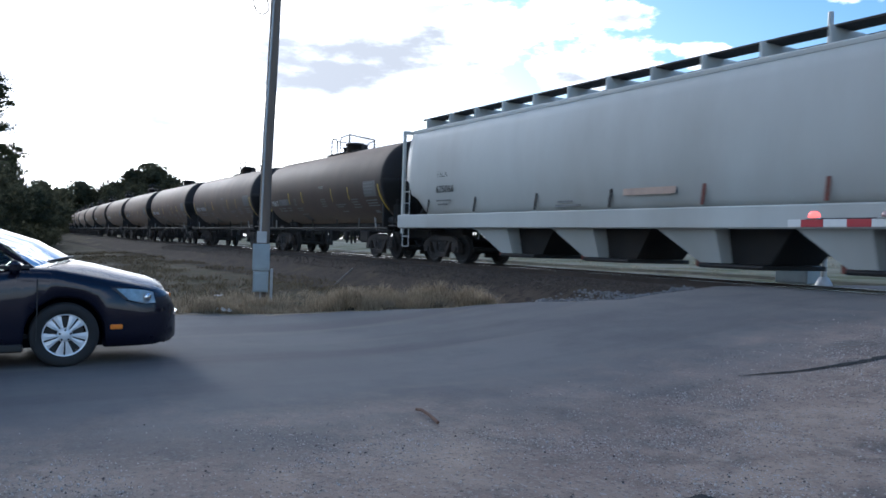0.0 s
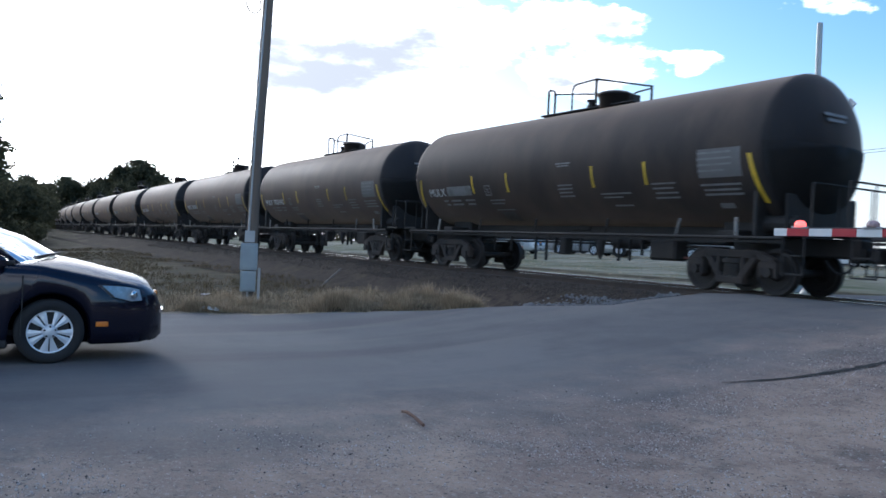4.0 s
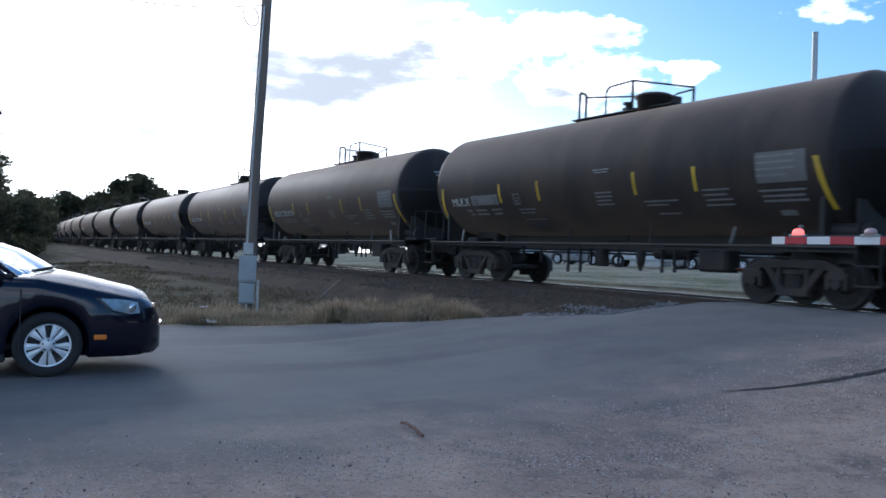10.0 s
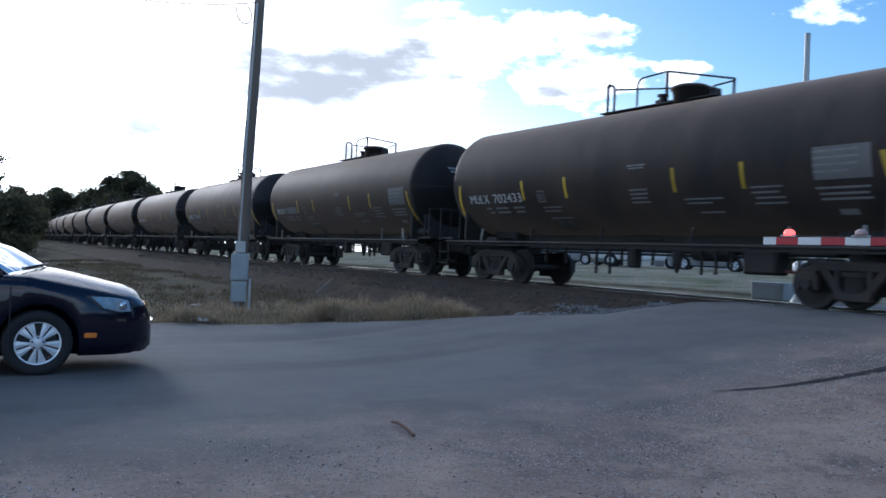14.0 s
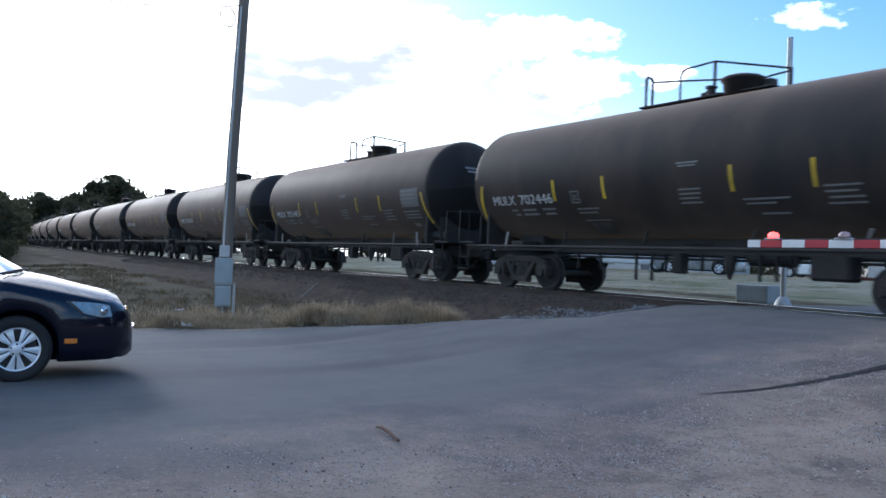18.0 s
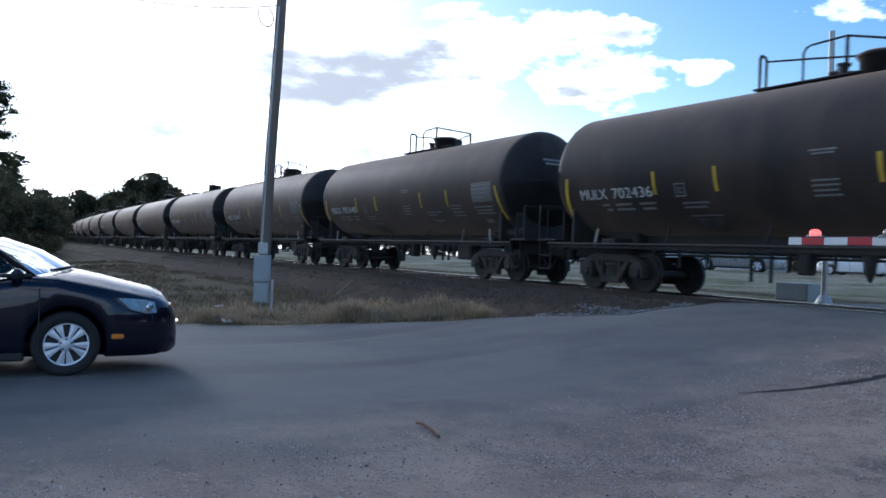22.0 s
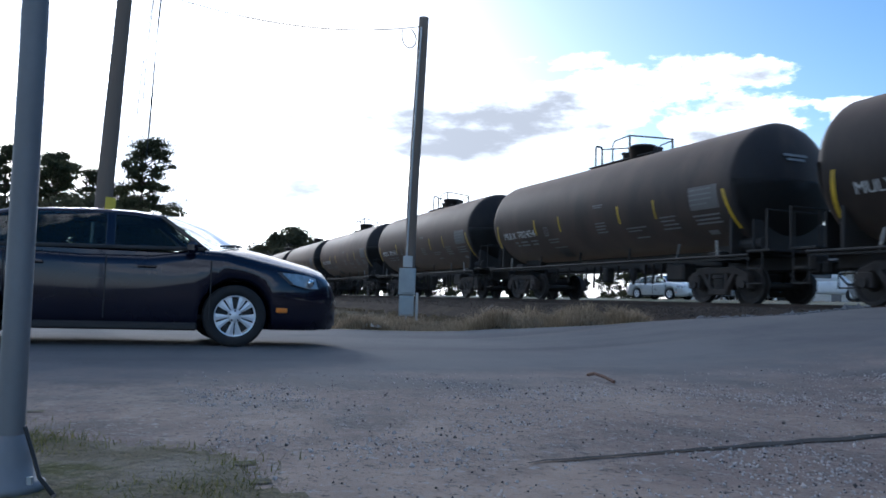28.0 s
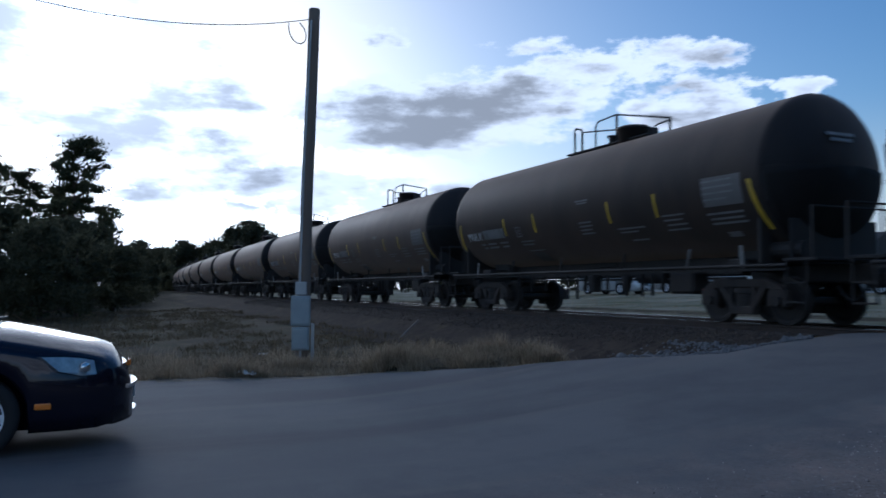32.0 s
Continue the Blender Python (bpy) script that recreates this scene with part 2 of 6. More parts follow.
M_WHITE = mat("stencil_white", (0.62, 0.62, 0.6), 0.6, vary=0.12, bump=0.03, dirt=(0.15, 0.13, 0.12), dirt_scale=2.5, dirt_amount=0.45)
M_STENCIL = mat("worn_stencil", (0.24, 0.24, 0.235), 0.65, vary=0.2, bump=0.03, dirt=(0.05, 0.045, 0.04), dirt_scale=3, dirt_amount=0.6)
M_GHOST = mat("faded_stencil", (0.085, 0.08, 0.075), 0.65, vary=0.3, bump=0.03, dirt=(0.03, 0.027, 0.025), dirt_scale=4, dirt_amount=0.7)
M_PANEL = mat("marking_panel", (0.16, 0.155, 0.15), 0.6, vary=0.15, bump=0.03, dirt=(0.05, 0.045, 0.04), dirt_scale=1.5, dirt_amount=0.6)
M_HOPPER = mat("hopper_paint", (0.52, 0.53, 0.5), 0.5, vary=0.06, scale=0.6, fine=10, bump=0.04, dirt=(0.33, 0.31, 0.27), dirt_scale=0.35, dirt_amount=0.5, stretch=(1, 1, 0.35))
M_BARE = mat("bare_worn_steel", (0.4, 0.39, 0.37), 0.5, metal=0.4, vary=0.3, bump=0.1, dirt=(0.08, 0.06, 0.05), dirt_scale=6, dirt_amount=0.6)
M_BLACKTXT = mat("black_stencil", (0.03, 0.03, 0.03), 0.6, vary=0.2, bump=0.02)
M_RUST = mat("rust_red", (0.16, 0.05, 0.035), 0.75, vary=0.3, bump=0.1)
M_PLANK = mat("weathered_wood", (0.19, 0.15, 0.118), 0.85, vary=0.25, scale=1.2, fine=30, bump=0.4, dirt=(0.1, 0.08, 0.065), dirt_scale=1.2, dirt_amount=0.5, stretch=(1, 1, 0.08))
M_BOX = mat("grey_box_paint", (0.3, 0.34, 0.35), 0.5, vary=0.1, bump=0.05, dirt=(0.2, 0.2, 0.18), dirt_amount=0.3)
M_GALV = mat("galvanised", (0.42, 0.43, 0.43), 0.5, metal=0.5, vary=0.12, bump=0.05)
M_ARM_WHITE = mat("gate_white", (0.74, 0.73, 0.7), 0.4, vary=0.05, bump=0.02)
M_ARM_RED = mat("gate_red", (0.42, 0.03, 0.04), 0.4, vary=0.08, bump=0.02)
M_LAMP_RED = mat("lit_red_lens", (0.8, 0.05, 0.04), 0.25, vary=0.02, bump=0, emit=((1.0, 0.12, 0.1), 2.2))
M_LAMP_OFF = mat("unlit_lens", (0.42, 0.3, 0.29), 0.25, vary=0.05, bump=0)
M_CAR = mat("metallic_navy_paint", (0.005, 0.005, 0.016), 0.25, metal=0.2, vary=0.1, scale=1, fine=400, bump=0, coat=0.65, spec=0.25)
M_TRIM = mat("black_plastic", (0.015, 0.015, 0.016), 0.55, vary=0.1, bump=0.05)
M_TYRE = mat("tyre_rubber", (0.02, 0.02, 0.021), 0.85, vary=0.15, bump=0.1)
M_RIM = mat("alloy_silver", (0.72, 0.73, 0.75), 0.35, metal=0.3, vary=0.05, bump=0)
M_CHROME = mat("chrome", (0.8, 0.8, 0.8), 0.12, metal=1.0, vary=0.02, bump=0)
M_LENS = mat("headlight_lens", (0.36, 0.36, 0.36), 0.2, metal=0.5, vary=0.25, scale=14, bump=0, coat=1.0)
M_AMBER = mat("amber_lens", (0.75, 0.22, 0.02), 0.2, vary=0.05, bump=0, coat=0.6)
M_PLATE = mat("plate_white", (0.6, 0.6, 0.6), 0.4, vary=0.05, bump=0)
M_GLASS = glass("car_glass", (0.6, 0.7, 0.66), 0.01, 0.6, 1.5)
M_SCREEN = glass("windscreen_glass", (0.55, 0.68, 0.66), 0.01, 0.4, 2.0)
M_SEAT = mat("dark_upholstery", (0.03, 0.03, 0.032), 0.9, vary=0.15, bump=0.1)
M_BARK = mat("pine_bark", (0.09, 0.065, 0.05), 0.9, vary=0.3, bump=0.4)


def leaf_mat(name, dark, light, through_share=0.45):
    """Thin leaves: light passes through them as well as off them."""
    m = bpy.data.materials.new(name)
    m.use_nodes = True
    nt = m.node_tree
    nt.nodes.clear()
    o, d, t, x = (nt.nodes.new(k) for k in ("ShaderNodeOutputMaterial", "ShaderNodeBsdfDiffuse", "ShaderNodeBsdfTranslucent", "ShaderNodeMixShader"))
    g, r = nt.nodes.new("ShaderNodeNewGeometry"), nt.nodes.new("ShaderNodeMix")
    r.data_type = "RGBA"
    r.inputs[6].default_value, r.inputs[7].default_value = (*dark, 1), (*light, 1)
    nt.links.new(g.outputs["Random Per Island"], r.inputs[0])
    x.inputs[0].default_value = through_share
    nt.links.new(r.outputs[2], d.inputs["Color"])
    nt.links.new(r.outputs[2], t.inputs["Color"])
    nt.links.new(d.outputs[0], x.inputs[1])
    nt.links.new(t.outputs[0], x.inputs[2])
    nt.links.new(x.outputs[0], o.inputs[0])
    return m


M_NEEDLE = leaf_mat("pine_foliage", (0.06, 0.068, 0.036), (0.118, 0.12, 0.07), 0.62)
M_LEAF = leaf_mat("broad_foliage", (0.075, 0.076, 0.045), (0.12, 0.118, 0.075), 0.62)
M_DRYGRASS = leaf_mat("dry_grass", (0.2, 0.155, 0.1), (0.56, 0.45, 0.31), 0.35)
M_FIELDGRASS = leaf_mat("field_grass", (0.1, 0.082, 0.052), (0.2, 0.16, 0.1), 0.3)
M_GREENGRASS = leaf_mat("short_grass", (0.10, 0.11, 0.035), (0.25, 0.22, 0.09), 0.35)
M_STONE = mat("ballast_stone", (0.27, 0.265, 0.265), 0.85, vary=0.35, scale=6, bump=0.2, spec=0.1, obj_random=0.3)
M_DARKSTONE = mat("dark_gravel_stone", (0.08, 0.074, 0.074), 0.9, vary=0.35, scale=8, bump=0.2, spec=0.1)
M_SHOULDER = mat("stained_ballast_stone", (0.1, 0.082, 0.068), 0.9, vary=0.35, scale=6, bump=0.2, spec=0.1)
M_PALE = mat("pale_gravel_stone", (0.5, 0.45, 0.42), 0.85, vary=0.25, scale=8, bump=0.2, spec=0.1)
M_POST = mat("weathered_zinc", (0.2, 0.21, 0.225), 0.55, metal=0.25, vary=0.15, bump=0.05, dirt=(0.12, 0.11, 0.1), dirt_amount=0.4)
M_STAKE = mat("bleached_wood", (0.22, 0.19, 0.165), 0.85, vary=0.2, bump=0.2)
M_STICK = mat("dead_stick", (0.14, 0.075, 0.05), 0.9, vary=0.2, bump=0.3)
M_PAPER = mat("litter_paper", (0.82, 0.81, 0.78), 0.7, vary=0.1, bump=0.05)
M_CABLE = mat("black_cable", (0.015, 0.015, 0.015), 0.6, vary=0.1, bump=0)
M_VAN = mat("white_car_paint", (0.72, 0.73, 0.74), 0.3, vary=0.03, bump=0, coat=0.6)
M_WALL = mat("pale_cladding", (0.45, 0.45, 0.43), 0.7, vary=0.1, bump=0.05)
M_ROOF = mat("grey_roof", (0.14, 0.14, 0.145), 0.7, vary=0.15, bump=0.1)
M_DARKGLASS = mat("dark_window", (0.03, 0.035, 0.04), 0.08, vary=0.05, bump=0)
M_SIGN = mat("sign_white", (0.66, 0.67, 0.68), 0.4, vary=0.05, bump=0.02)
M_TAG = mat("yellow_tag", (0.65, 0.5, 0.05), 0.5, vary=0.1, bump=0.02)

# ---- land ----
YC, ZR, BEND = 14.88, 0.80, 0.000237     # track centre line, rail top, bend of the line to the north-west


def track_y(x):
    return YC + (BEND * x * x if x < 0 else 0.0)


def along(s):
    """x, y and heading of the line at s metres along it."""
    x = s * (1 - (2 * BEND * s) ** 2 / 6) if s < 0 else s
    return x, track_y(x), math.degrees(math.atan(2 * BEND * x)) if x < 0 else 0.0


def smooth(a, b, v):
    t = min(1.0, max(0.0, (v - a) / (b - a)))
    return t * t * (3 - 2 * t)


ROAD_W, ROAD_E = -14.8, -4.6            # edges of the asphalt


def west_edge(y):
    """West edge of the asphalt; the verge and spilled ballast bulge in towards the rails."""
    e = ROAD_W + 0.7 * smooth(3.7, 6.2, y) + 1.7 * smooth(6.0, 8.6, y) + 1.8 * smooth(8.4, 10.4, y)
    return e + 0.25 * noise.noise((y * 0.55, 1.0, 0.0)) + 0.12 * noise.noise((y * 2.1, 1.0, 5.0))


def crossing(x, y):
    """1 on the crossing road, 0 on the open line beside it."""
    w = west_edge(y)
    return smooth(w - 1.1, w + 0.3, x) * (1 - smooth(-2.5, -0.5, x))


def height(x, y):
    d = y - track_y(x)
    bank = 0.62 * (1 - smooth(1.9, 4.4, abs(d))) + (0.75 * smooth(1.9, 6, d) + 0.5 * smooth(7, 20, d) if d > 0 else 0.0)
    verge = 0.10 * smooth(-9.5, -6.5, d) * (1 - smooth(-6.5, -4.4, d)) if d < 0 else 0
    ramp = 0.775 * smooth(-10.5, -1.6, d) if d < 0 else 0.775 + 0.475 * smooth(7, 20, d)
    c = crossing(x, y)
    z = (1 - c) * (bank + verge) + c * ramp
    z += 0.03 * noise.noise((x * 0.35, y * 0.35, 0.3)) * (1 - c * 0.7)
    if -20 < x < -10 and 3.5 < y < 11:
        # hummocks of old grass along the road edge
        w = west_edge(y)
        z += 0.26 * smooth(-0.1, 0.45, noise.noise((x * 0.6, y * 0.75, 4.0))) * smooth(w - 4.6, w - 2.4, x) * (1 - smooth(w - 1.1, w - 0.4, x)) * smooth(4.2, 5.6, y) * (1 - smooth(9.4, 10.6, y))
    z -= 0.10 * smooth(15.0, 17.0, -x) * (1 - smooth(8, 11, y)) * (1 if x < -15 else 0)
    far = smooth(60, 400, math.hypot(x, y))
    return z * (1 - far) + far * (0.5 + 0.7 * smooth(2, 20, d))


def part(name, bm, material, parent, label="", smooth_it=False, kind=""):
    me = bpy.data.meshes.new(name)
    bm.to_mesh(me)
    bm.free()
    me.materials.append(material)
    if smooth_it:
        me.polygons.foreach_set("use_smooth", [True] * len(me.polygons))
    ob = new(name, me)
    ob.parent = parent
    if label:
        tagged(ob, label)
    if kind:
        tagged(ob, kind=kind)
    return ob


def like(name, me, parent, m=None):
    ob = new(name, me)
    ob.parent = parent
    if m is not None:
        ob.matrix_basis = m
    return ob


def empty(name, label, category, group="", m=None, kind=""):
    ob = new(name)
    ob.empty_display_size = 0.2
    if m is not None:
        ob.matrix_basis = m
    return tagged(ob, label, category, group, kind)


def axis_list(lo, hi, fine_lo, fine_hi, fine, coarse):
    v, x = [], lo
    while x < hi:
        v.append(x)
        if fine_lo <= x < fine_hi:
            x += fine
        else:
            gap = min(abs(x - fine_lo), abs(x - fine_hi))
            x += max(fine, min(coarse, gap * 0.25 if x > fine_hi else max(gap * 0.25, fine)))
    return v + [hi]


def sheet(name, xs, ys, zf, material, label, category=""):
    nx, ny = len(xs), len(ys)
    verts = [(x, y, zf(x, y)) for y in ys for x in xs]
    faces = [(j * nx + i, j * nx + i + 1, (j + 1) * nx + i + 1, (j + 1) * nx + i) for j in range(ny - 1) for i in range(nx - 1)]
    me = bpy.data.meshes.new(name)
    me.from_pydata(verts, [], faces)
    me.materials.append(material)
    me.polygons.foreach_set("use_smooth", [True] * len(faces))
    return tagged(new(name, me), label, category, kind="structure")


def land_material(name, layers, bump=0.4, rough=0.9):
    """Soil colours blended by noise at two scales: layers of (colour, scale, low, high)."""
    m = bpy.data.materials.new(name)
    m.use_nodes = True
    nt = m.node_tree
    b = nt.nodes["Principled BSDF"]
    co = nt.nodes.new("ShaderNodeTexCoord")
    col = None
    for i, (c, s, lo, hi) in enumerate(layers):
        n = nt.nodes.new("ShaderNodeTexNoise")
        n.inputs["Scale"].default_value, n.inputs["Detail"].default_value, n.inputs["Roughness"].default_value = s, 8, 0.65
        mp = nt.nodes.new("ShaderNodeMapping")
        mp.inputs["Location"].default_value = (i * 3.7, i * 1.3, 0)
        nt.links.new(co.outputs["Object"], mp.inputs[0])
        nt.links.new(mp.outputs[0], n.inputs["Vector"])
        if col is None:
            rgb = nt.nodes.new("ShaderNodeRGB")
            rgb.outputs[0].default_value = (*c, 1)
            col = rgb.outputs[0]
            continue
        r = nt.nodes.new("ShaderNodeMapRange")
        r.inputs[1].default_value, r.inputs[2].default_value = lo, hi
        nt.links.new(n.outputs["Fac"], r.inputs[0])
        x = nt.nodes.new("ShaderNodeMix")
        x.data_type = "RGBA"
        nt.links.new(r.outputs[0], x.inputs[0])
        nt.links.new(col, x.inputs[6])
        x.inputs[7].default_value = (*c, 1)
        col = x.outputs[2]
    nt.links.new(col, b.inputs["Base Color"])
    b.inputs["Roughness"].default_value = rough
    b.inputs["Specular IOR Level"].default_value = 0.04
    n = nt.nodes.new("ShaderNodeTexNoise")
    n.inputs["Scale"].default_value, n.inputs["Detail"].default_value = 26, 10
    nt.links.new(co.outputs["Object"], n.inputs["Vector"])
    bp = nt.nodes.new("ShaderNodeBump")
    bp.inputs["Strength"].default_value, bp.inputs["Distance"].default_value = bump, 0.05
    nt.links.new(n.outputs["Fac"], bp.inputs["Height"])
    nt.links.new(bp.outputs[0], b.inputs["Normal"])
    return m


M_FIELD = land_material("field_soil", [((0.075, 0.06, 0.042), 1, 0, 1), ((0.14, 0.115, 0.072), 0.3, 0.46, 0.6), ((0.075, 0.072, 0.04), 0.7, 0.48, 0.62), ((0.055, 0.044, 0.032), 1.6, 0.5, 0.66), ((0.17, 0.14, 0.095), 6, 0.58, 0.74)])
M_BALLAST = land_material("ballast_bed", [((0.06, 0.048, 0.04), 1, 0, 1), ((0.082, 0.064, 0.05), 1.1, 0.42, 0.65), ((0.032, 0.027, 0.024), 4, 0.5, 0.68), ((0.1, 0.08, 0.052), 0.5, 0.56, 0.7)], 0.6)


def yard_material():
    """Worn asphalt that breaks up into dusty gravel towards +X, with faint tyre tracks."""
    m = bpy.data.materials.new("asphalt_and_gravel")
    m.use_nodes = True
    nt = m.node_tree
    b = nt.nodes["Principled BSDF"]
    N = lambda k: nt.nodes.new(k)
    co = N("ShaderNodeTexCoord").outputs["Object"]

    def nz(scale, detail=8, rough=0.62, stretch=(1, 1, 1), kind="ShaderNodeTexNoise"):
        mp, n = N("ShaderNodeMapping"), N(kind)
        mp.inputs["Scale"].default_value, mp.inputs["Location"].default_value = stretch, (scale * 1.7, scale * 0.3, 0)
        nt.links.new(co, mp.inputs[0])
        nt.links.new(mp.outputs[0], n.inputs["Vector"])
        n.inputs["Scale"].default_value = scale
        if kind == "ShaderNodeTexNoise":
            n.inputs["Detail"].default_value, n.inputs["Roughness"].default_value = detail, rough
            return n.outputs["Fac"]
        return n.outputs["Distance"]

    def rg(v, lo, hi, a=0.0, c=1.0):
        r = N("ShaderNodeMapRange")
        for i, q in enumerate((lo, hi, a, c)):
            r.inputs[i + 1].default_value = q
        nt.links.new(v, r.inputs[0])
        return r.outputs[0]

    def mx(f, u, v):
        x = N("ShaderNodeMix")
        x.data_type = "RGBA"
        for sock, q in ((x.inputs[0], f), (x.inputs[6], u), (x.inputs[7], v)):
            if hasattr(q, "links"):
                nt.links.new(q, sock)
            else:
                sock.default_value = (*q, 1)
        return x.outputs[2]

    def stack(base, layers):
        c = base
        for colour, scale, lo, hi, amount in layers:
            c = mx(rg(nz(scale), lo, hi, 0, amount), c, colour)
        return c
    tar = stack((0.118, 0.116, 0.117), [((0.148, 0.143, 0.139), 0.3, 0.42, 0.62, 1), ((0.085, 0.085, 0.09), 0.8, 0.48, 0.72, 0.8)])
    # wheel tracks run along the road
    tar = mx(rg(nz(0.55, 4, 0.5, (1, 0.09, 1)), 0.50, 0.62, 0, 0.55), tar, (0.07, 0.069, 0.07))
    tar = mx(rg(nz(1.6, 5, 0.5, (1, 0.06, 1)), 0.55, 0.66, 0, 0.5), tar, (0.165, 0.152, 0.14))
    tar = mx(rg(nz(60), 0.55, 0.8, 0, 0.7), tar, (0.2, 0.195, 0.19))
    tar = mx(rg(nz(75), 0.58, 0.8, 0, 0.6), tar, (0.06, 0.06, 0.063))
    grit = stack((0.235, 0.175, 0.145), [((0.37, 0.28, 0.22), 0.55, 0.44, 0.6, 1), ((0.13, 0.105, 0.095), 1.3, 0.5, 0.64, 0.85), ((0.16, 0.118, 0.1), 2.8, 0.52, 0.7, 0.8), ((0.36, 0.335, 0.31), 24, 0.56, 0.68, 0.9), ((0.05, 0.047, 0.045), 30, 0.56, 0.68, 0.95), ((0.3, 0.28, 0.26), 60, 0.55, 0.7, 0.8)])
    sp = N("ShaderNodeSeparateXYZ")
    nt.links.new(co, sp.inputs[0])
    a = N("ShaderNodeMath")
    a.operation = "MULTIPLY_ADD"
    a.inputs[1].default_value = 5.0
    nt.links.new(nz(0.9, 10, 0.72), a.inputs[0])
    nt.links.new(sp.outputs[0], a.inputs[2])
    share = rg(a.outputs[0], -4.6, -1.7)
    nt.links.new(mx(share, tar, grit), b.inputs["Base Color"])
    b.inputs["Roughness"].default_value, b.inputs["Specular IOR Level"].default_value = 0.85, 0.3
    bp = N("ShaderNodeBump")
    nt.links.new(rg(share, 0, 1, 0.2, 0.7), bp.inputs["Strength"])
    bp.inputs["Distance"].default_value = 0.03
    nt.links.new(nz(38, 8, 0.7), bp.inputs["Height"])
    nt.links.new(bp.outputs[0], b.inputs["Normal"])
    return m


M_ASPHALT = yard_material()
M_TURF = land_material("turf_soil", [((0.17, 0.145, 0.095), 1, 0, 1), ((0.24, 0.21, 0.165), 2.4, 0.45, 0.6), ((0.1, 0.1, 0.045), 1.4, 0.48, 0.58), ((0.26, 0.23, 0.15), 50, 0.55, 0.75), ((0.07, 0.065, 0.035), 70, 0.55, 0.75)], 0.9)

xs = axis_list(-620.0, 420.0, -34.0, 4.0, 0.4, 40.0)
ys = axis_list(-300.0, 700.0, -4.0, 24.0, 0.4, 40.0)
sheet("ground", xs, ys, height, M_FIELD, "dry grassy ground with bare soil beside the railway", "ground")


def strip(name, inside, lift, material, label, step=0.25, x0=-16, x1=1, y0=-60, y1=60, category="road"):
    """A laid surface over the ground: cells of a grid kept where inside(x, y)."""
    verts, faces, ids = [], [], {}

    def vid(i, j):
        if (i, j) not in ids:
            x, y = x0 + i * step, y0 + j * step
            ids[i, j] = len(verts)
            verts.append((x, y, height(x, y) + lift))
        return ids[i, j]
    for i in range(int((x1 - x0) / step)):
        for j in range(int((y1 - y0) / step)):
            if inside(x0 + (i + .5) * step, y0 + (j + .5) * step):
                faces.append((vid(i, j), vid(i + 1, j), vid(i + 1, j + 1), vid(i, j + 1)))
    me = bpy.data.meshes.new(name)
    me.from_pydata(verts, [], faces)
    me.materials.append(material)
    me.polygons.foreach_set("use_smooth", [True] * len(faces))
    return tagged(new(name, me), label, category, kind="structure")


def wob(y, k, a):
    return a * noise.noise((y * 0.55, k, 0.0)) + a * 0.5 * noise.noise((y * 2.1, k, 5.0))


road = strip("road", lambda x, y: x > west_edge(y) and not (13.95 < y < 15.85), 0.012, M_ASPHALT, "worn grey asphalt road ramping up to the crossing", x0=-16, x1=-5)


def GRASS_EDGE(x):
    return -0.5 + 0.75 * smooth(-4.0, -3.2, x) + 0.32 * smooth(-3.3, -1.8, x) + 0.13 * smooth(-1.8, 0, x) + 0.16 * noise.noise((x * 2, 2.0, 0)) + 0.08 * noise.noise((x * 9, 2.0, 3))


strip("gravel_lot", lambda x, y: True, 0.012, M_ASPHALT, "dusty trodden gravel beside the road", x0=-5.0, x1=9, y0=-9.2, y1=13.8, step=0.2, category="gravel")
strip("turf", lambda x, y: y < GRASS_EDGE(x) + 0.1 * noise.noise((x * 14, y * 14, 1)) and x > -4.6 + 0.3 * noise.noise((x * 5, y * 5, 7)), 0.016, M_TURF, "trodden turf with bare soil and short grass", x0=-5, x1=9, y0=-9, y1=1.5, step=0.07, category="turf")
strip("crossing_infill", lambda x, y: 14.28 < y < 15.48 and -15.2 < x < -1, 0.0, M_ASPHALT, "asphalt infill between the rails at the crossing", x0=-15.5, x1=0, y0=13, y1=17, step=0.15)


M_SAND = land_material("sandy_shoulder", [((0.24, 0.2, 0.15), 1, 0, 1), ((0.31, 0.265, 0.2), 0.9, 0.45, 0.62), ((0.13, 0.11, 0.08), 2.2, 0.5, 0.66)])
strip("verge_soil", lambda x, y: west_edge(y) - 1.2 + 0.9 * noise.noise((x * 2, y * 1.0, 8)) < x < west_edge(y) + 0.3 and y < 9.8, 0.007, M_SAND, "pale sandy soil along the road edge", step=0.12, x0=-17.5, x1=-11, y0=-8, y1=10, category="verge")


def ballast_in(x, y):
    d = abs(y - track_y(x))
    return (d < 3.3 + wob(x, 3.0, 0.5) or 0 < track_y(x) - y < 5.6 + wob(x, 3.0, 1.2)) and not (-16.5 < x < -1.5 and crossing(x, y) > 0.3)


M_FARLOT = land_material("pale_far_ground", [((0.2, 0.19, 0.13), 1, 0, 1), ((0.3, 0.28, 0.22), 0.2, 0.42, 0.62), ((0.12, 0.13, 0.07), 0.5, 0.48, 0.64)])
strip("far_lot", lambda x, y: y > track_y(x) + 4.2 + wob(x, 9.0, 0.6), 0.01, M_FARLOT, "pale dry ground and gravel beyond the railway", step=1.0, x0=-110, x1=40, y0=17, y1=64, category="ground")
strip("ballast", ballast_in, 0.02, M_BALLAST, "dark brown stained soil and ballast shoulder of the track", step=0.25, x0=-110, x1=2, y0=8, y1=22, category="ballast")


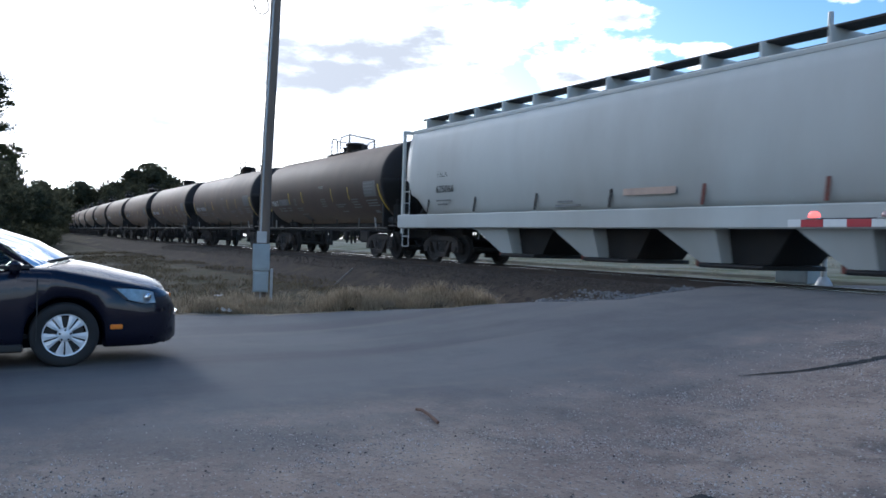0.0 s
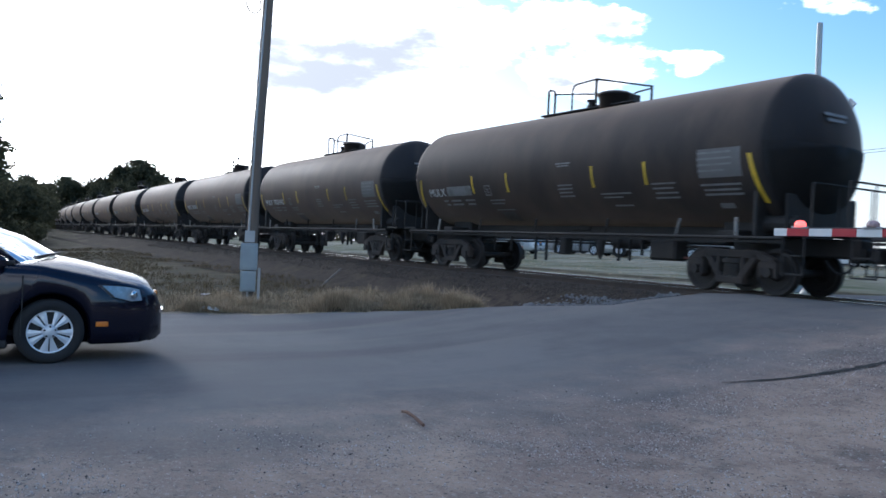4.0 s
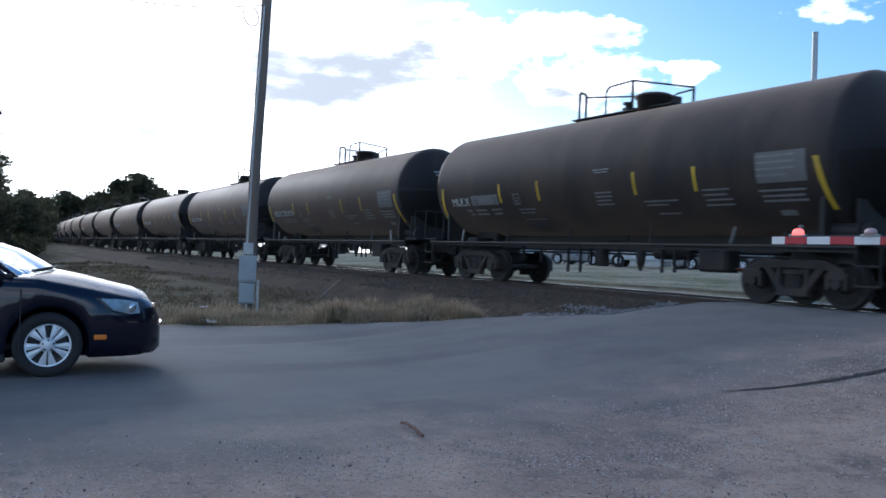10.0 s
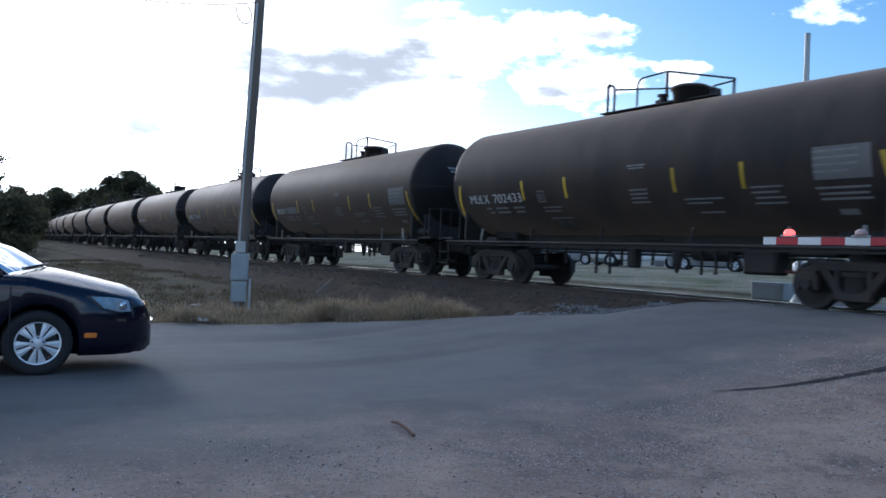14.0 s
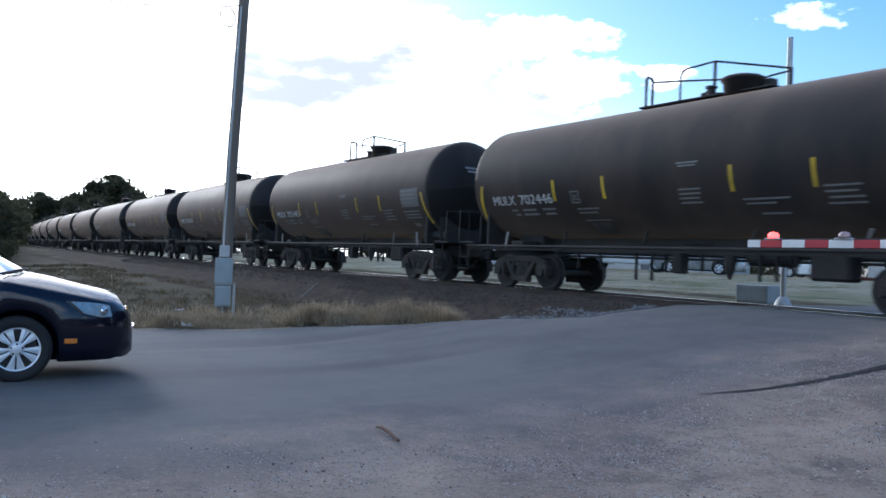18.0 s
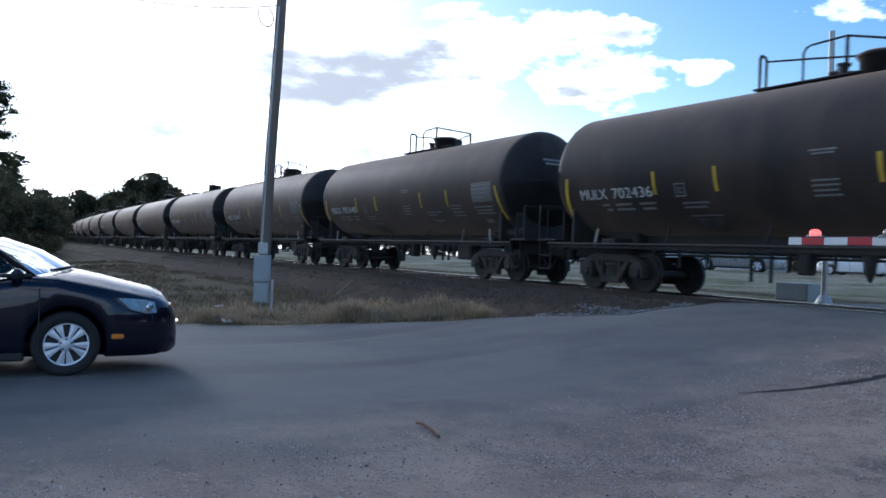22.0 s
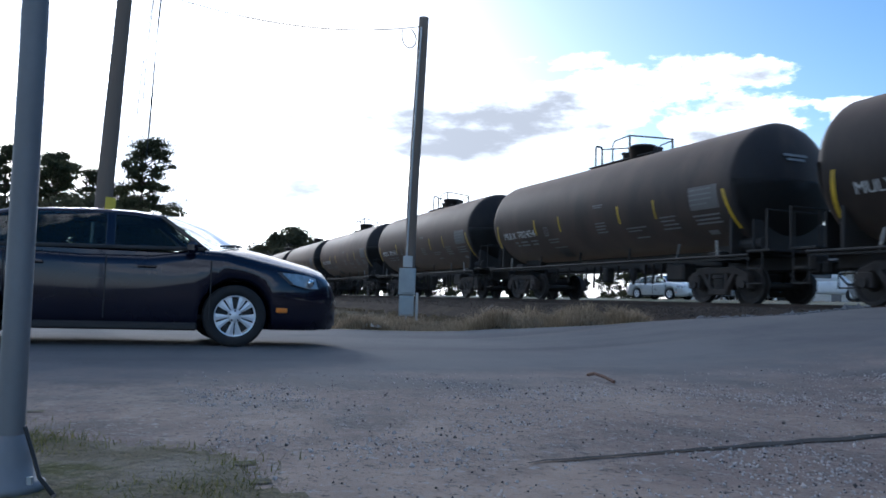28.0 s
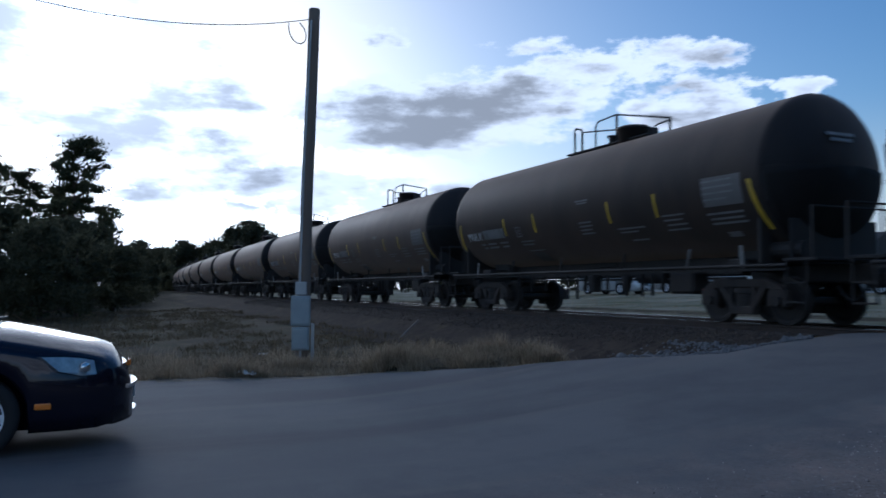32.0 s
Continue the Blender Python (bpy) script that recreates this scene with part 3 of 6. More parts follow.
def box_bm(bm, size, m=None, bevel=0.0):
    r = bmesh.ops.create_cube(bm, size=1.0, matrix=(m or Matrix()) @ Matrix.Diagonal((*size, 1)))
    if bevel:
        es = list({e for v in r["verts"] for e in v.link_edges})
        bmesh.ops.bevel(bm, geom=es, offset=bevel, segments=1, affect="EDGES")
    return bm


def box(size, m=None, bevel=0.0):
    return box_bm(bmesh.new(), size, m, bevel)


def cyl_bm(bm, p, q, r, r2=None, n=12, caps=True):
    p, q = Vector(p), Vector(q)
    d = q - p
    m = Matrix.Translation((p + q) / 2) @ d.to_track_quat("Z", "Y").to_matrix().to_4x4()
    bmesh.ops.create_cone(bm, cap_ends=caps, cap_tris=False, segments=n, radius1=r, radius2=r if r2 is None else r2, depth=d.length, matrix=m)
    return bm


def cyl(p, q, r, r2=None, n=12):
    return cyl_bm(bmesh.new(), p, q, r, r2, n)


def pipe(points, r, n=6):
    """One bent tube through the points, closed at both ends."""
    bm = bmesh.new()
    P = [Vector(p) for p in points]
    side, prev, first = None, None, None
    for i, p in enumerate(P):
        u = (P[min(i + 1, len(P) - 1)] - p).normalized()
        v = (p - P[max(i - 1, 0)]).normalized()
        d = (u + v).normalized()
        if side is None:
            side = d.orthogonal().normalized()
        side = (side - d * side.dot(d)).normalized()
        up = d.cross(side)
        k = 1.0 / max(0.5, math.sqrt(max(0.0, (1 + u.dot(v)) / 2))) if 0 < i < len(P) - 1 else 1.0
        row = [bm.verts.new(p + (side * math.cos(2 * math.pi * j / n) + up * math.sin(2 * math.pi * j / n)) * r * k) for j in range(n)]
        if prev:
            for j in range(n):
                bm.faces.new((prev[j], prev[(j + 1) % n], row[(j + 1) % n], row[j]))
        else:
            first = row
        prev = row
    bm.faces.new(first)
    bm.faces.new(prev)
    bmesh.ops.recalc_face_normals(bm, faces=bm.faces)
    return bm


def lathe(profile, n=32, axis="X"):
    """A turned solid: profile of (along, radius)."""
    bm = bmesh.new()
    rings = []
    for a, r in profile:
        if r < 1e-6:
            rings.append([bm.verts.new((a, 0, 0))])
        else:
            rings.append([bm.verts.new((a, r * math.cos(2 * math.pi * k / n), r * math.sin(2 * math.pi * k / n))) for k in range(n)])
    for A, B in zip(rings[:-1], rings[1:]):
        for k in range(n):
            a, b = A[k % len(A)], A[(k + 1) % len(A)]
            c, d = B[(k + 1) % len(B)], B[k % len(B)]
            vs = []
            for v in (a, b, c, d):
                if v not in vs:
                    vs.append(v)
            if len(vs) > 2:
                bm.faces.new(vs)
    if axis == "Y":
        bmesh.ops.rotate(bm, verts=bm.verts, matrix=Matrix.Rotation(math.pi / 2, 3, "Z"))
    if axis == "Z":
        bmesh.ops.rotate(bm, verts=bm.verts, matrix=Matrix.Rotation(-math.pi / 2, 3, "Y"))
    bmesh.ops.recalc_face_normals(bm, faces=bm.faces)
    return bm

# ---- the train ----
CAR_L, TANK_R, AXIS_Z = 15.9, 1.575, 2.925      # coupled length, shell radius, shell axis over the rail
SEAM, HEAD = 6.6, 0.66                        # half length of the straight shell, depth of the heads
BOGIE_X, AXLE, UNDER = 5.37, 0.889, 0.24


def shell_y(z):
    return -math.sqrt(max(0.0, TANK_R ** 2 - (z - AXIS_Z) ** 2))


def plate_on_shell(x0, x1, z0, z1, lift=0.008, n=5, lean=0.0):
    """A thin marking that follows the shell between two heights on the south side."""
    bm = bmesh.new()
    cols = []
    for k in range(n + 1):
        z = z0 + (z1 - z0) * k / n
        dy, dz = shell_y(z), z - AXIS_Z
        f = (TANK_R + lift) / TANK_R
        sx = lean * (k / n)
        cols.append([bm.verts.new((x0 + sx, dy * f, AXIS_Z + dz * f)), bm.verts.new((x1 + sx, dy * f, AXIS_Z + dz * f))])
    for a, b in zip(cols[:-1], cols[1:]):
        bm.faces.new((a[0], a[1], b[1], b[0]))
    return bm


def text_mesh(words, size, name="lettering", spacing=1.0):
    cu = bpy.data.curves.new(name, "FONT")
    cu.body, cu.size, cu.extrude, cu.space_character = words, size, 0.004, spacing
    ob = bpy.data.objects.new(name, cu)
    me = bpy.data.meshes.new_from_object(ob)
    bpy.data.objects.remove(ob)
    bpy.data.curves.remove(cu)
    me.name = name
    return me


def upright(x, y, z, tilt=0.0):
    """A pose on the south side: letters face -Y and read along +X."""
    return Matrix.Translation((x, y, z)) @ Matrix.Rotation(radians(90 - tilt), 4, "X")


def wheelset_bm():
    bm = cyl((0, -0.95, 0), (0, 0.95, 0), 0.085, n=10)
    for s in (-1, 1):
        w = lathe([(-0.07, 0.0), (-0.07, 0.14), (-0.03, 0.18), (-0.025, 0.34), (-0.065, 0.39), (-0.065, 0.457), (0.05, 0.46), (0.065, 0.487), (0.075, 0.487), (0.075, 0.39), (0.03, 0.34), (0.03, 0.18), (0.07, 0.14), (0.07, 0.0)], 28, "Y")
        for v in w.verts:
            v.co = Vector((v.co.x, s * (0.745 - v.co.y if s > 0 else 0.745 - v.co.y), v.co.z))
        me = bpy.data.meshes.new("tmp")
        w.to_mesh(me)
        w.free()
        bm.from_mesh(me)
        bpy.data.meshes.remove(me)
        # bearing cap with bolts
        cyl_bm(bm, (0, s * 0.95, 0), (0, s * 1.12, 0), 0.105, n=10)
    bmesh.ops.recalc_face_normals(bm, faces=bm.faces)
    return bm


def sideframe_bm(s):
    """A cast three-piece side frame: top chord, two sloping tension arms and pedestals."""
    bm = bmesh.new()
    y = s * 1.0
    def bar(x0, z0, x1, z1, h, w=0.16):
        a, b = Vector((x0, y, z0)), Vector((x1, y, z1))
        d = b - a
        m = Matrix.Translation((a + b) / 2) @ Matrix.Rotation(-math.atan2(d.z, d.x), 4, "Y")
        box_bm(bm, (d.length + h * 0.4, w, h), m, 0.02)
    bar(-0.62, 0.80, 0.62, 0.80, 0.17)
    bar(-0.62, 0.80, -0.98, 0.66, 0.16)
    bar(0.62, 0.80, 0.98, 0.66, 0.16)
    bar(-0.60, 0.78, -0.24, 0.30, 0.15)
    bar(0.60, 0.78, 0.24, 0.30, 0.15)
    bar(-0.30, 0.26, 0.30, 0.26, 0.15, 0.2)
    for q in (-1, 1):
        bar(q * 0.30, 0.30, q * 0.30, 0.76, 0.10, 0.18)
        box_bm(bm, (0.34, 0.2, 0.16), pose(q * AXLE, y, 0.60), 0.02)
        box_bm(bm, (0.09, 0.18, 0.30), pose(q * (AXLE - 0.17), y, 0.50), 0.01)
        box_bm(bm, (0.09, 0.18, 0.30), pose(q * (AXLE + 0.17), y, 0.50), 0.01)
    return bm


def springs_bm(s):
    prof = [(0.0, 0.0)]
    for j in range(6):
        z = 0.005 + j * 0.042
        prof += [(z, 0.17), (z + 0.026, 0.17), (z + 0.028, 0.13), (z + 0.04, 0.13)]
    prof += [(0.27, 0.2), (0.36, 0.2), (0.36, 0.0)]
    bm = lathe(prof, 14, "Z")
    for v in bm.verts:
        v.co = Vector((v.co.x * 1.25, s * 1.0 + v.co.y * 0.6, v.co.z + 0.34))
    return bm


def bogie(parent, x):
    b = part("truck", box((0.40, 1.9, 0.26), pose(0, 0, 0.66), 0.04), M_TRUCK, parent, "dusty cast-steel two-axle truck")
    b.location = (x, 0, 0)
    for s in (-1, 1):
        part("side_frame", sideframe_bm(s), M_TRUCK, b)
        part("spring_nest", springs_bm(s), M_STEEL_DARK, b)
    me = None
    for q in (-1, 1):
        if me is None:
            w = part("wheelset", wheelset_bm(), M_WHEEL, b)
            me = w.data
        else:
            w = like("wheelset", me, b)
        w.location = (q * AXLE, 0, 0.457)
    for q in (-1, 1):
        bm = box((0.12, 1.5, 0.16), pose(q * 0.4, 0, 0.42), 0.02)
        for s in (-1, 1):
            box_bm(bm, (0.12, 0.1, 0.34), pose(q * 0.4, s * 0.745, 0.46), 0.01)
        part("brake_beam", bm, M_STEEL_DARK, b)
    return b


def coupler(parent, s):
    bm = box((0.9, 0.16, 0.16), pose(s * 7.2, 0, 0.86), 0.03)
    box_bm(bm, (0.30, 0.34, 0.30), pose(s * 7.75, 0.03 * s, 0.86), 0.05)
    box_bm(bm, (0.16, 0.12, 0.26), pose(s * 7.88, -0.12 * s, 0.86), 0.03)
    part("coupler", bm, M_STEEL_DARK, parent)
    hose = [(s * (7.3 + 0.09 * k), -0.42 * s, 0.74 - 0.26 * math.sin(math.pi * k / 7)) for k in range(8)]
    part("brake_hose", pipe(hose, 0.025), M_CABLE, parent)


def head_at(a):
    """A point of the dished end: 0 at its pole, a right angle at the seam."""
    return SEAM + HEAD * max(0.0, math.cos(a)) ** 1.18, TANK_R * math.sin(a) ** 1.18


def tank_shell():
    dish = [head_at(math.pi / 2 * k / 11) for k in range(1, 12)]
    prof = [(-SEAM - HEAD, 0.0)] + [(-x, r) for x, r in dish]
    for x in (-6.5, -6.3, -4.3, -2.15, 0.0, 2.15, 4.3, 6.3, 6.5):
        prof += [(x, TANK_R)]
    prof += [(x, r) for x, r in reversed(dish)] + [(SEAM + HEAD, 0.0)]
    bm = lathe(prof, 56)
    bmesh.ops.translate(bm, verts=bm.verts, vec=(0, 0, AXIS_Z))
    return bm


def tank_car():
    car = empty("tank_car", "dusty black tank car with yellow reflective stripes and white stencils", "tank car", "cars of the train")
    part("tank", tank_shell(), M_TANK, car, "black cylindrical tank with dished ends, dusty brown film", True)
    for s in (-1, 1):
        # lower half-head shield on each end, a second skin under the middle of the dish
        bm = bmesh.new()
        n, ring = 24, []
        for q in range(8):
            hx, rr = head_at(math.pi / 2 * (0.02 + 0.98 * q / 7))
            ring.append([bm.verts.new((s * (hx + 0.03), (rr + 0.015) * math.cos(math.pi + math.pi * k / n), AXIS_Z + 0.06 + (rr + 0.03) * math.sin(math.pi + math.pi * k / n))) for k in range(n + 1)])
        for A, B in zip(ring[:-1], ring[1:]):
            for k in range(n):
                bm.faces.new((A[k], A[k + 1], B[k + 1], B[k]))
        bmesh.ops.solidify(bm, geom=bm.faces[:], thickness=0.02)
        part("head_shield", bm, M_STEEL_DARK, car, "dull black lower head shield", True)
        part("bolster_web", box((0.1, 2.62, 1.0), pose(s * 6.32, 0, 1.66), 0.02), M_STEEL_DARK, car)
        part("bolster_web", box((0.06, 2.3, 0.8), pose(s * 6.9, 0, 1.6), 0.02), M_STEEL_DARK, car)
        # stub sill, draft gear and end platform
        bm = box((2.9, 0.42, 0.36), pose(s * 6.2 + UNDER, 0, 0.98), 0.03)
        box_bm(bm, (0.5, 2.4, 0.24), pose(s * BOGIE_X + UNDER, 0, 1.16), 0.03)
        part("stub_sill", bm, M_STEEL_DARK, car)
        bm = box((1.0, 0.45, 0.44), pose(s * BOGIE_X + UNDER * 0.5, 0.36, 1.36), 0.05)
        box_bm(bm, (1.0, 0.45, 0.44), pose(s * BOGIE_X + UNDER * 0.5, -0.36, 1.36), 0.05)
        part("saddle", bm, M_STEEL_DARK, car)
        part("end_platform", box((0.75, 2.75, 0.06), pose(s * 7.3, 0, 1.22), 0.01), M_STEEL_DARK, car)
        bm = pipe([(s * 7.6, -1.38, 1.22), (s * 7.6, -1.38, 2.15), (s * 7.6, 1.38, 2.15), (s * 7.6, 1.38, 1.22)], 0.02)
        for y in (-0.55, 0.55):
            cyl_bm(bm, (s * 7.6, y, 1.22), (s * 7.6, y, 2.15), 0.016, n=6)
        part("end_railing", bm, M_STEEL_DARK, car)
        for side in (-1, 1):
            bm = pipe([(s * 7.05, side * 1.42, 1.2), (s * 7.05, side * 1.42, 0.45), (s * 7.5, side * 1.42, 0.45), (s * 7.5, side * 1.42, 1.2)], 0.018)
            for z in (0.45, 0.80):
                box_bm(bm, (0.46, 0.05, 0.03), pose(s * 7.275, side * 1.42, z))
            part("sill_step", bm, M_STEEL_DARK, car)
        coupler(car, s)
    for side in (-1, 1):
        y = side * 1.47
        bm = cyl((-7.1, y, 1.12), (7.1, y, 1.12), 0.035, n=8)
        box_bm(bm, (14.2, 0.05, 0.05), pose(0, y - side * 0.05, 1.05))
        part("side_rail", bm, M_STEEL_DARK, car)
        for x in (-5.28, -3.0, -0.4, 2.3, 4.5, 6.0):
            part("brace", box((0.06, 0.05, 0.46), Matrix.Translation((x, side * 1.43, 1.29)) @ Matrix.Rotation(radians(24 if abs(x) < 5.5 else 4), 4, "Y") @ Matrix.Rotation(radians(-side * 8), 4, "X"), 0.008), M_BARE if abs(x) > 5 else M_PANEL if x > 4 else M_STEEL_DARK, car, "bare steel brace" if abs(x) > 5 else "")
    # top fittings: walkway, manway housing, valves, ladder hoop and safety cage
    zt = AXIS_Z + TANK_R
    part("top_platform", box((3.6, 0.8, 0.04), pose(0.1, 0, zt + 0.012), 0.01), M_STEEL_DARK, car)
    bm = lathe([(0.0, 0.0), (0.0, 0.40), (0.30, 0.42), (0.31, 0.47), (0.37, 0.47), (0.385, 0.43), (0.42, 0.36), (0.43, 0.0)], 24, "Z")
    bmesh.ops.translate(bm, verts=bm.verts, vec=(0.95, -0.05, zt - 0.03))
    part("manway_housing", bm, M_TANK, car, "squat black manway housing with a flanged lid", True)
    part("vent_box", box((0.22, 0.24, 0.28), pose(1.5, 0.1, zt + 0.13), 0.02), M_STEEL_DARK, car)
    for x, y, r, h in ((0.28, -0.25, 0.09, 0.2), (-0.15, 0.1, 0.07, 0.16), (0.1, 0.25, 0.1, 0.14)):
        bm = cyl((x, y, zt - 0.02), (x, y, zt + h), r, n=10)
        cyl_bm(bm, (x, y, zt + h), (x, y, zt + h + 0.05), r * 1.5, n=10)
        part("valve", bm, M_STEEL_DARK, car)
    part("valve_pipe", pipe([(-0.15, 0.1, zt + 0.14), (0.05, -0.1, zt + 0.2), (0.28, -0.25, zt + 0.2)], 0.025), M_STEEL_DARK, car)

    def skin(y):
        return AXIS_Z + math.sqrt(TANK_R ** 2 - y * y) - 0.02
    part("ladder_hoop", pipe([(-1.8, -0.04, skin(0.04)), (-1.8, -0.04, 5.28), (-1.8, 0.0, 5.34), (-1.85, 0.2, 5.34), (-1.86, 0.25, 5.28), (-1.86, 0.25, skin(0.25))], 0.033), M_STEEL_DARK, car, "black tube hoop at the ladder head")
    part("railing", pipe([(-1.86, 0.25, 5.26), (-0.7, 0.16, 5.1), (0.5, 0.05, 4.92)], 0.022), M_STEEL_DARK, car)
    part("railing", pipe([(-0.74, -0.06, skin(0.06)), (-0.74, -0.06, 5.18), (-0.68, -0.06, 5.28), (-0.58, -0.06, 5.32), (0.2, -0.04, 5.36), (1.74, 0.46, 5.02)], 0.024), M_STEEL_DARK, car, "black tube railing")
    part("railing_post", cyl((0.2, -0.04, skin(0.04)), (0.2, -0.04, 5.37), 0.036, n=8), M_STEEL_DARK, car)
    part("railing_post", cyl((1.74, 0.46, skin(0.46)), (1.74, 0.46, 5.03), 0.034, n=8), M_STEEL_DARK, car)
    part("railing", pipe([(1.74, 0.46, 4.97), (1.2, 0.5, 4.95), (0.95, 0.5, 4.88), (0.9, 0.5, skin(0.5))], 0.022), M_STEEL_DARK, car)
    # ladder up the far side of the shell
    bm = bmesh.new()
    for dx in (-0.22, 0.22):
        bow = [radians(v) for v in range(35, 131, 12)]
        pts = [(-1.0 + dx, (TANK_R + 0.10) * math.sin(q), AXIS_Z + (TANK_R + 0.10) * math.cos(q)) for q in bow]
        for p, q in zip(pts[:-1], pts[1:]):
            cyl_bm(bm, p, q, 0.02, n=6)
    for v in range(38, 130, 11):
        p = ((TANK_R + 0.10) * math.sin(radians(v)), AXIS_Z + (TANK_R + 0.10) * math.cos(radians(v)))
        cyl_bm(bm, (-1.22, *p), (-0.78, *p), 0.014, n=6)
    part("ladder", bm, M_STEEL_DARK, car)
    # bottom outlet, piping and skid
    bm = cyl((0.1, 0, 0.98), (0.1, 0, 1.5), 0.17, n=12)
    box_bm(bm, (0.8, 0.6, 0.16), pose(0.1, 0, 1.32), 0.03)
    part("bottom_outlet", bm, M_STEEL_DARK, car)
    part("centre_sill", box((9.7, 0.52, 0.5), pose(0.0, 0, 1.22), 0.04), M_STEEL_DARK, car, "dusty black centre sill under the tank")
    bm = cyl((1.5, -0.3, 1.0), (2.5, -0.3, 1.0), 0.19, n=14)
    part("air_reservoir", bm, M_STEEL_DARK, car)
    for x, low in ((-3.4, 0.62), (-1.43, 0.4), (-0.95, 0.4), (-0.55, 0.62), (0.45, 0.66), (1.87, 0.5), (2.25, 0.52), (2.65, 0.66), (-2.6, 0.62), (-4.2, 0.6)):
        part("pipe_hanger", box((0.045, 0.08, 1.15 - low), pose(x, -0.55, (1.15 + low) / 2), 0.008), M_STEEL_DARK, car)
    bm = lathe([(0.0, 0.0), (0.02, 0.03), (0.2, 0.1), (0.5, 0.14), (0.52, 0.0)], 12, "Z")
    bmesh.ops.translate(bm, verts=bm.verts, vec=(1.05, -0.4, 0.5))
    part("drain_cone", bm, M_STEEL_DARK, car, "", True)
    part("valve_body", box((0.26, 0.3, 0.46), pose(-0.18, -0.5, 0.82), 0.04), M_STEEL_DARK, car)
    part("control_valve", box((0.8, 0.5, 0.5), pose(3.4, -0.45, 0.82), 0.06), M_STEEL_DARK, car)
    part("brake_rod", cyl((3.9, -0.5, 0.66), (5.0, -0.5, 0.62), 0.03, n=6), M_RUST, car, "rusty brake rod")
    part("brake_pipe", cyl((-5.0, -0.3, 0.92), (5.0, -0.3, 0.92), 0.03, n=6), M_STEEL_DARK, car)
    part("brake_cylinder", cyl((6.35, -0.95, 1.42), (7.1, -0.95, 1.42), 0.16, n=12), M_STEEL_DARK, car, "black brake cylinder")
    # reflective stripes along both sides
    for x in (-3.37, -1.66, 1.82, 3.55):
        part("reflector", plate_on_shell(x - 0.045, x + 0.045, 2.26, 2.77), M_YELLOW, car, "yellow reflective stripe")
    for s in (-1, 1):
        part("reflector", plate_on_shell(s * 6.5 - 0.055, s * 6.5 + 0.055, 1.82, 2.77, lean=-s * 0.18), M_YELLOW, car, "yellow reflective stripe")
    # stencilled panels and rows of small print, too small to read
    part("marking_panel", plate_on_shell(5.05, 6.12, 2.34, 2.92), M_PANEL, car, "grey qualification panel with print")
    for k, (x0, x1, z, h) in enumerate([(5.05, 5.9, 2.86, .04), (5.05, 5.9, 2.74, .04), (5.05, 5.9, 2.62, .04), (5.05, 5.7, 2.5, .04), (5.05, 6.05, 2.22, .04), (5.10, 6.00, 2.12, .04), (5.10, 6.05, 2.03, .04), (5.35, 5.70, 1.78, .10), (0.50, 1.05, 2.92, .035), (0.55, 1.00, 2.86, .03), (0.50, 1.05, 2.38, .035), (0.50, 1.05, 2.29, .035), (0.50, 1.00, 2.20, .035), (0.50, 1.05, 2.11, .035),
                                        (2.00, 3.00, 2.13, .035), (2.30, 2.90, 1.86, .035), (2.05, 2.70, 2.05, .03), (3.70, 4.40, 2.30, .035), (3.70, 4.30, 2.20, .035), (3.75, 4.40, 2.10, .035), (3.70, 4.40, 2.0, .035),
                                        (-2.68, -1.95, 2.08, .035), (-2.66, -2.05, 1.99, .035), (-2.6, -1.75, 1.82, .025), (-5.2, -4.95, 2.1, .05), (-4.75, -4.2, 2.1, .05), (-3.95, -3.45, 2.1, .05), (-5.1, -4.9, 1.99, .05), (-4.75, -4.15, 1.99, .05), (-3.9, -3.5, 1.99, .05)]):
        part("print_line", plate_on_shell(x0, x1, z - 0.04, z - 0.04 + h, 0.012, n=1), M_STENCIL, car)
    bm = bmesh.new()
    for x0, x1, z0, z1 in ((-2.79, -2.76, 2.19, 2.48), (-2.53, -2.5, 2.19, 2.48), (-2.79, -2.5, 2.19, 2.22), (-2.79, -2.5, 2.45, 2.48), (-2.71, -2.67, 2.26, 2.41), (-2.64, -2.58, 2.26, 2.3), (-2.64, -2.58, 2.34, 2.38)):
        tmp = plate_on_shell(x0, x1, z0, z1, n=2)
        me = bpy.data.meshes.new("tmp")
        tmp.to_mesh(me)
        tmp.free()
        bm.from_mesh(me)
        bpy.data.meshes.remove(me)
    part("placard_frame", bm, M_STENCIL, car)
    part("worn_stencil", plate_on_shell(-2.5, -1.85, 1.5, 1.74), M_GHOST, car, "faint worn stencil patch")
    for s in (-1, 1):
        for z, w in ((0.66, 0.36), (0.55, 0.28)):
            q = math.asin((z / TANK_R) ** (1 / 1.18))
            part("end_print", box((0.012, w * 2, 0.07), pose(s * (head_at(q)[0] + 0.012), -0.12, AXIS_Z + z, 0, -s * 24, 0)), M_STENCIL, car)
    for s in (-1, 1):
        bogie(car, s * BOGIE_X + UNDER)
    return car


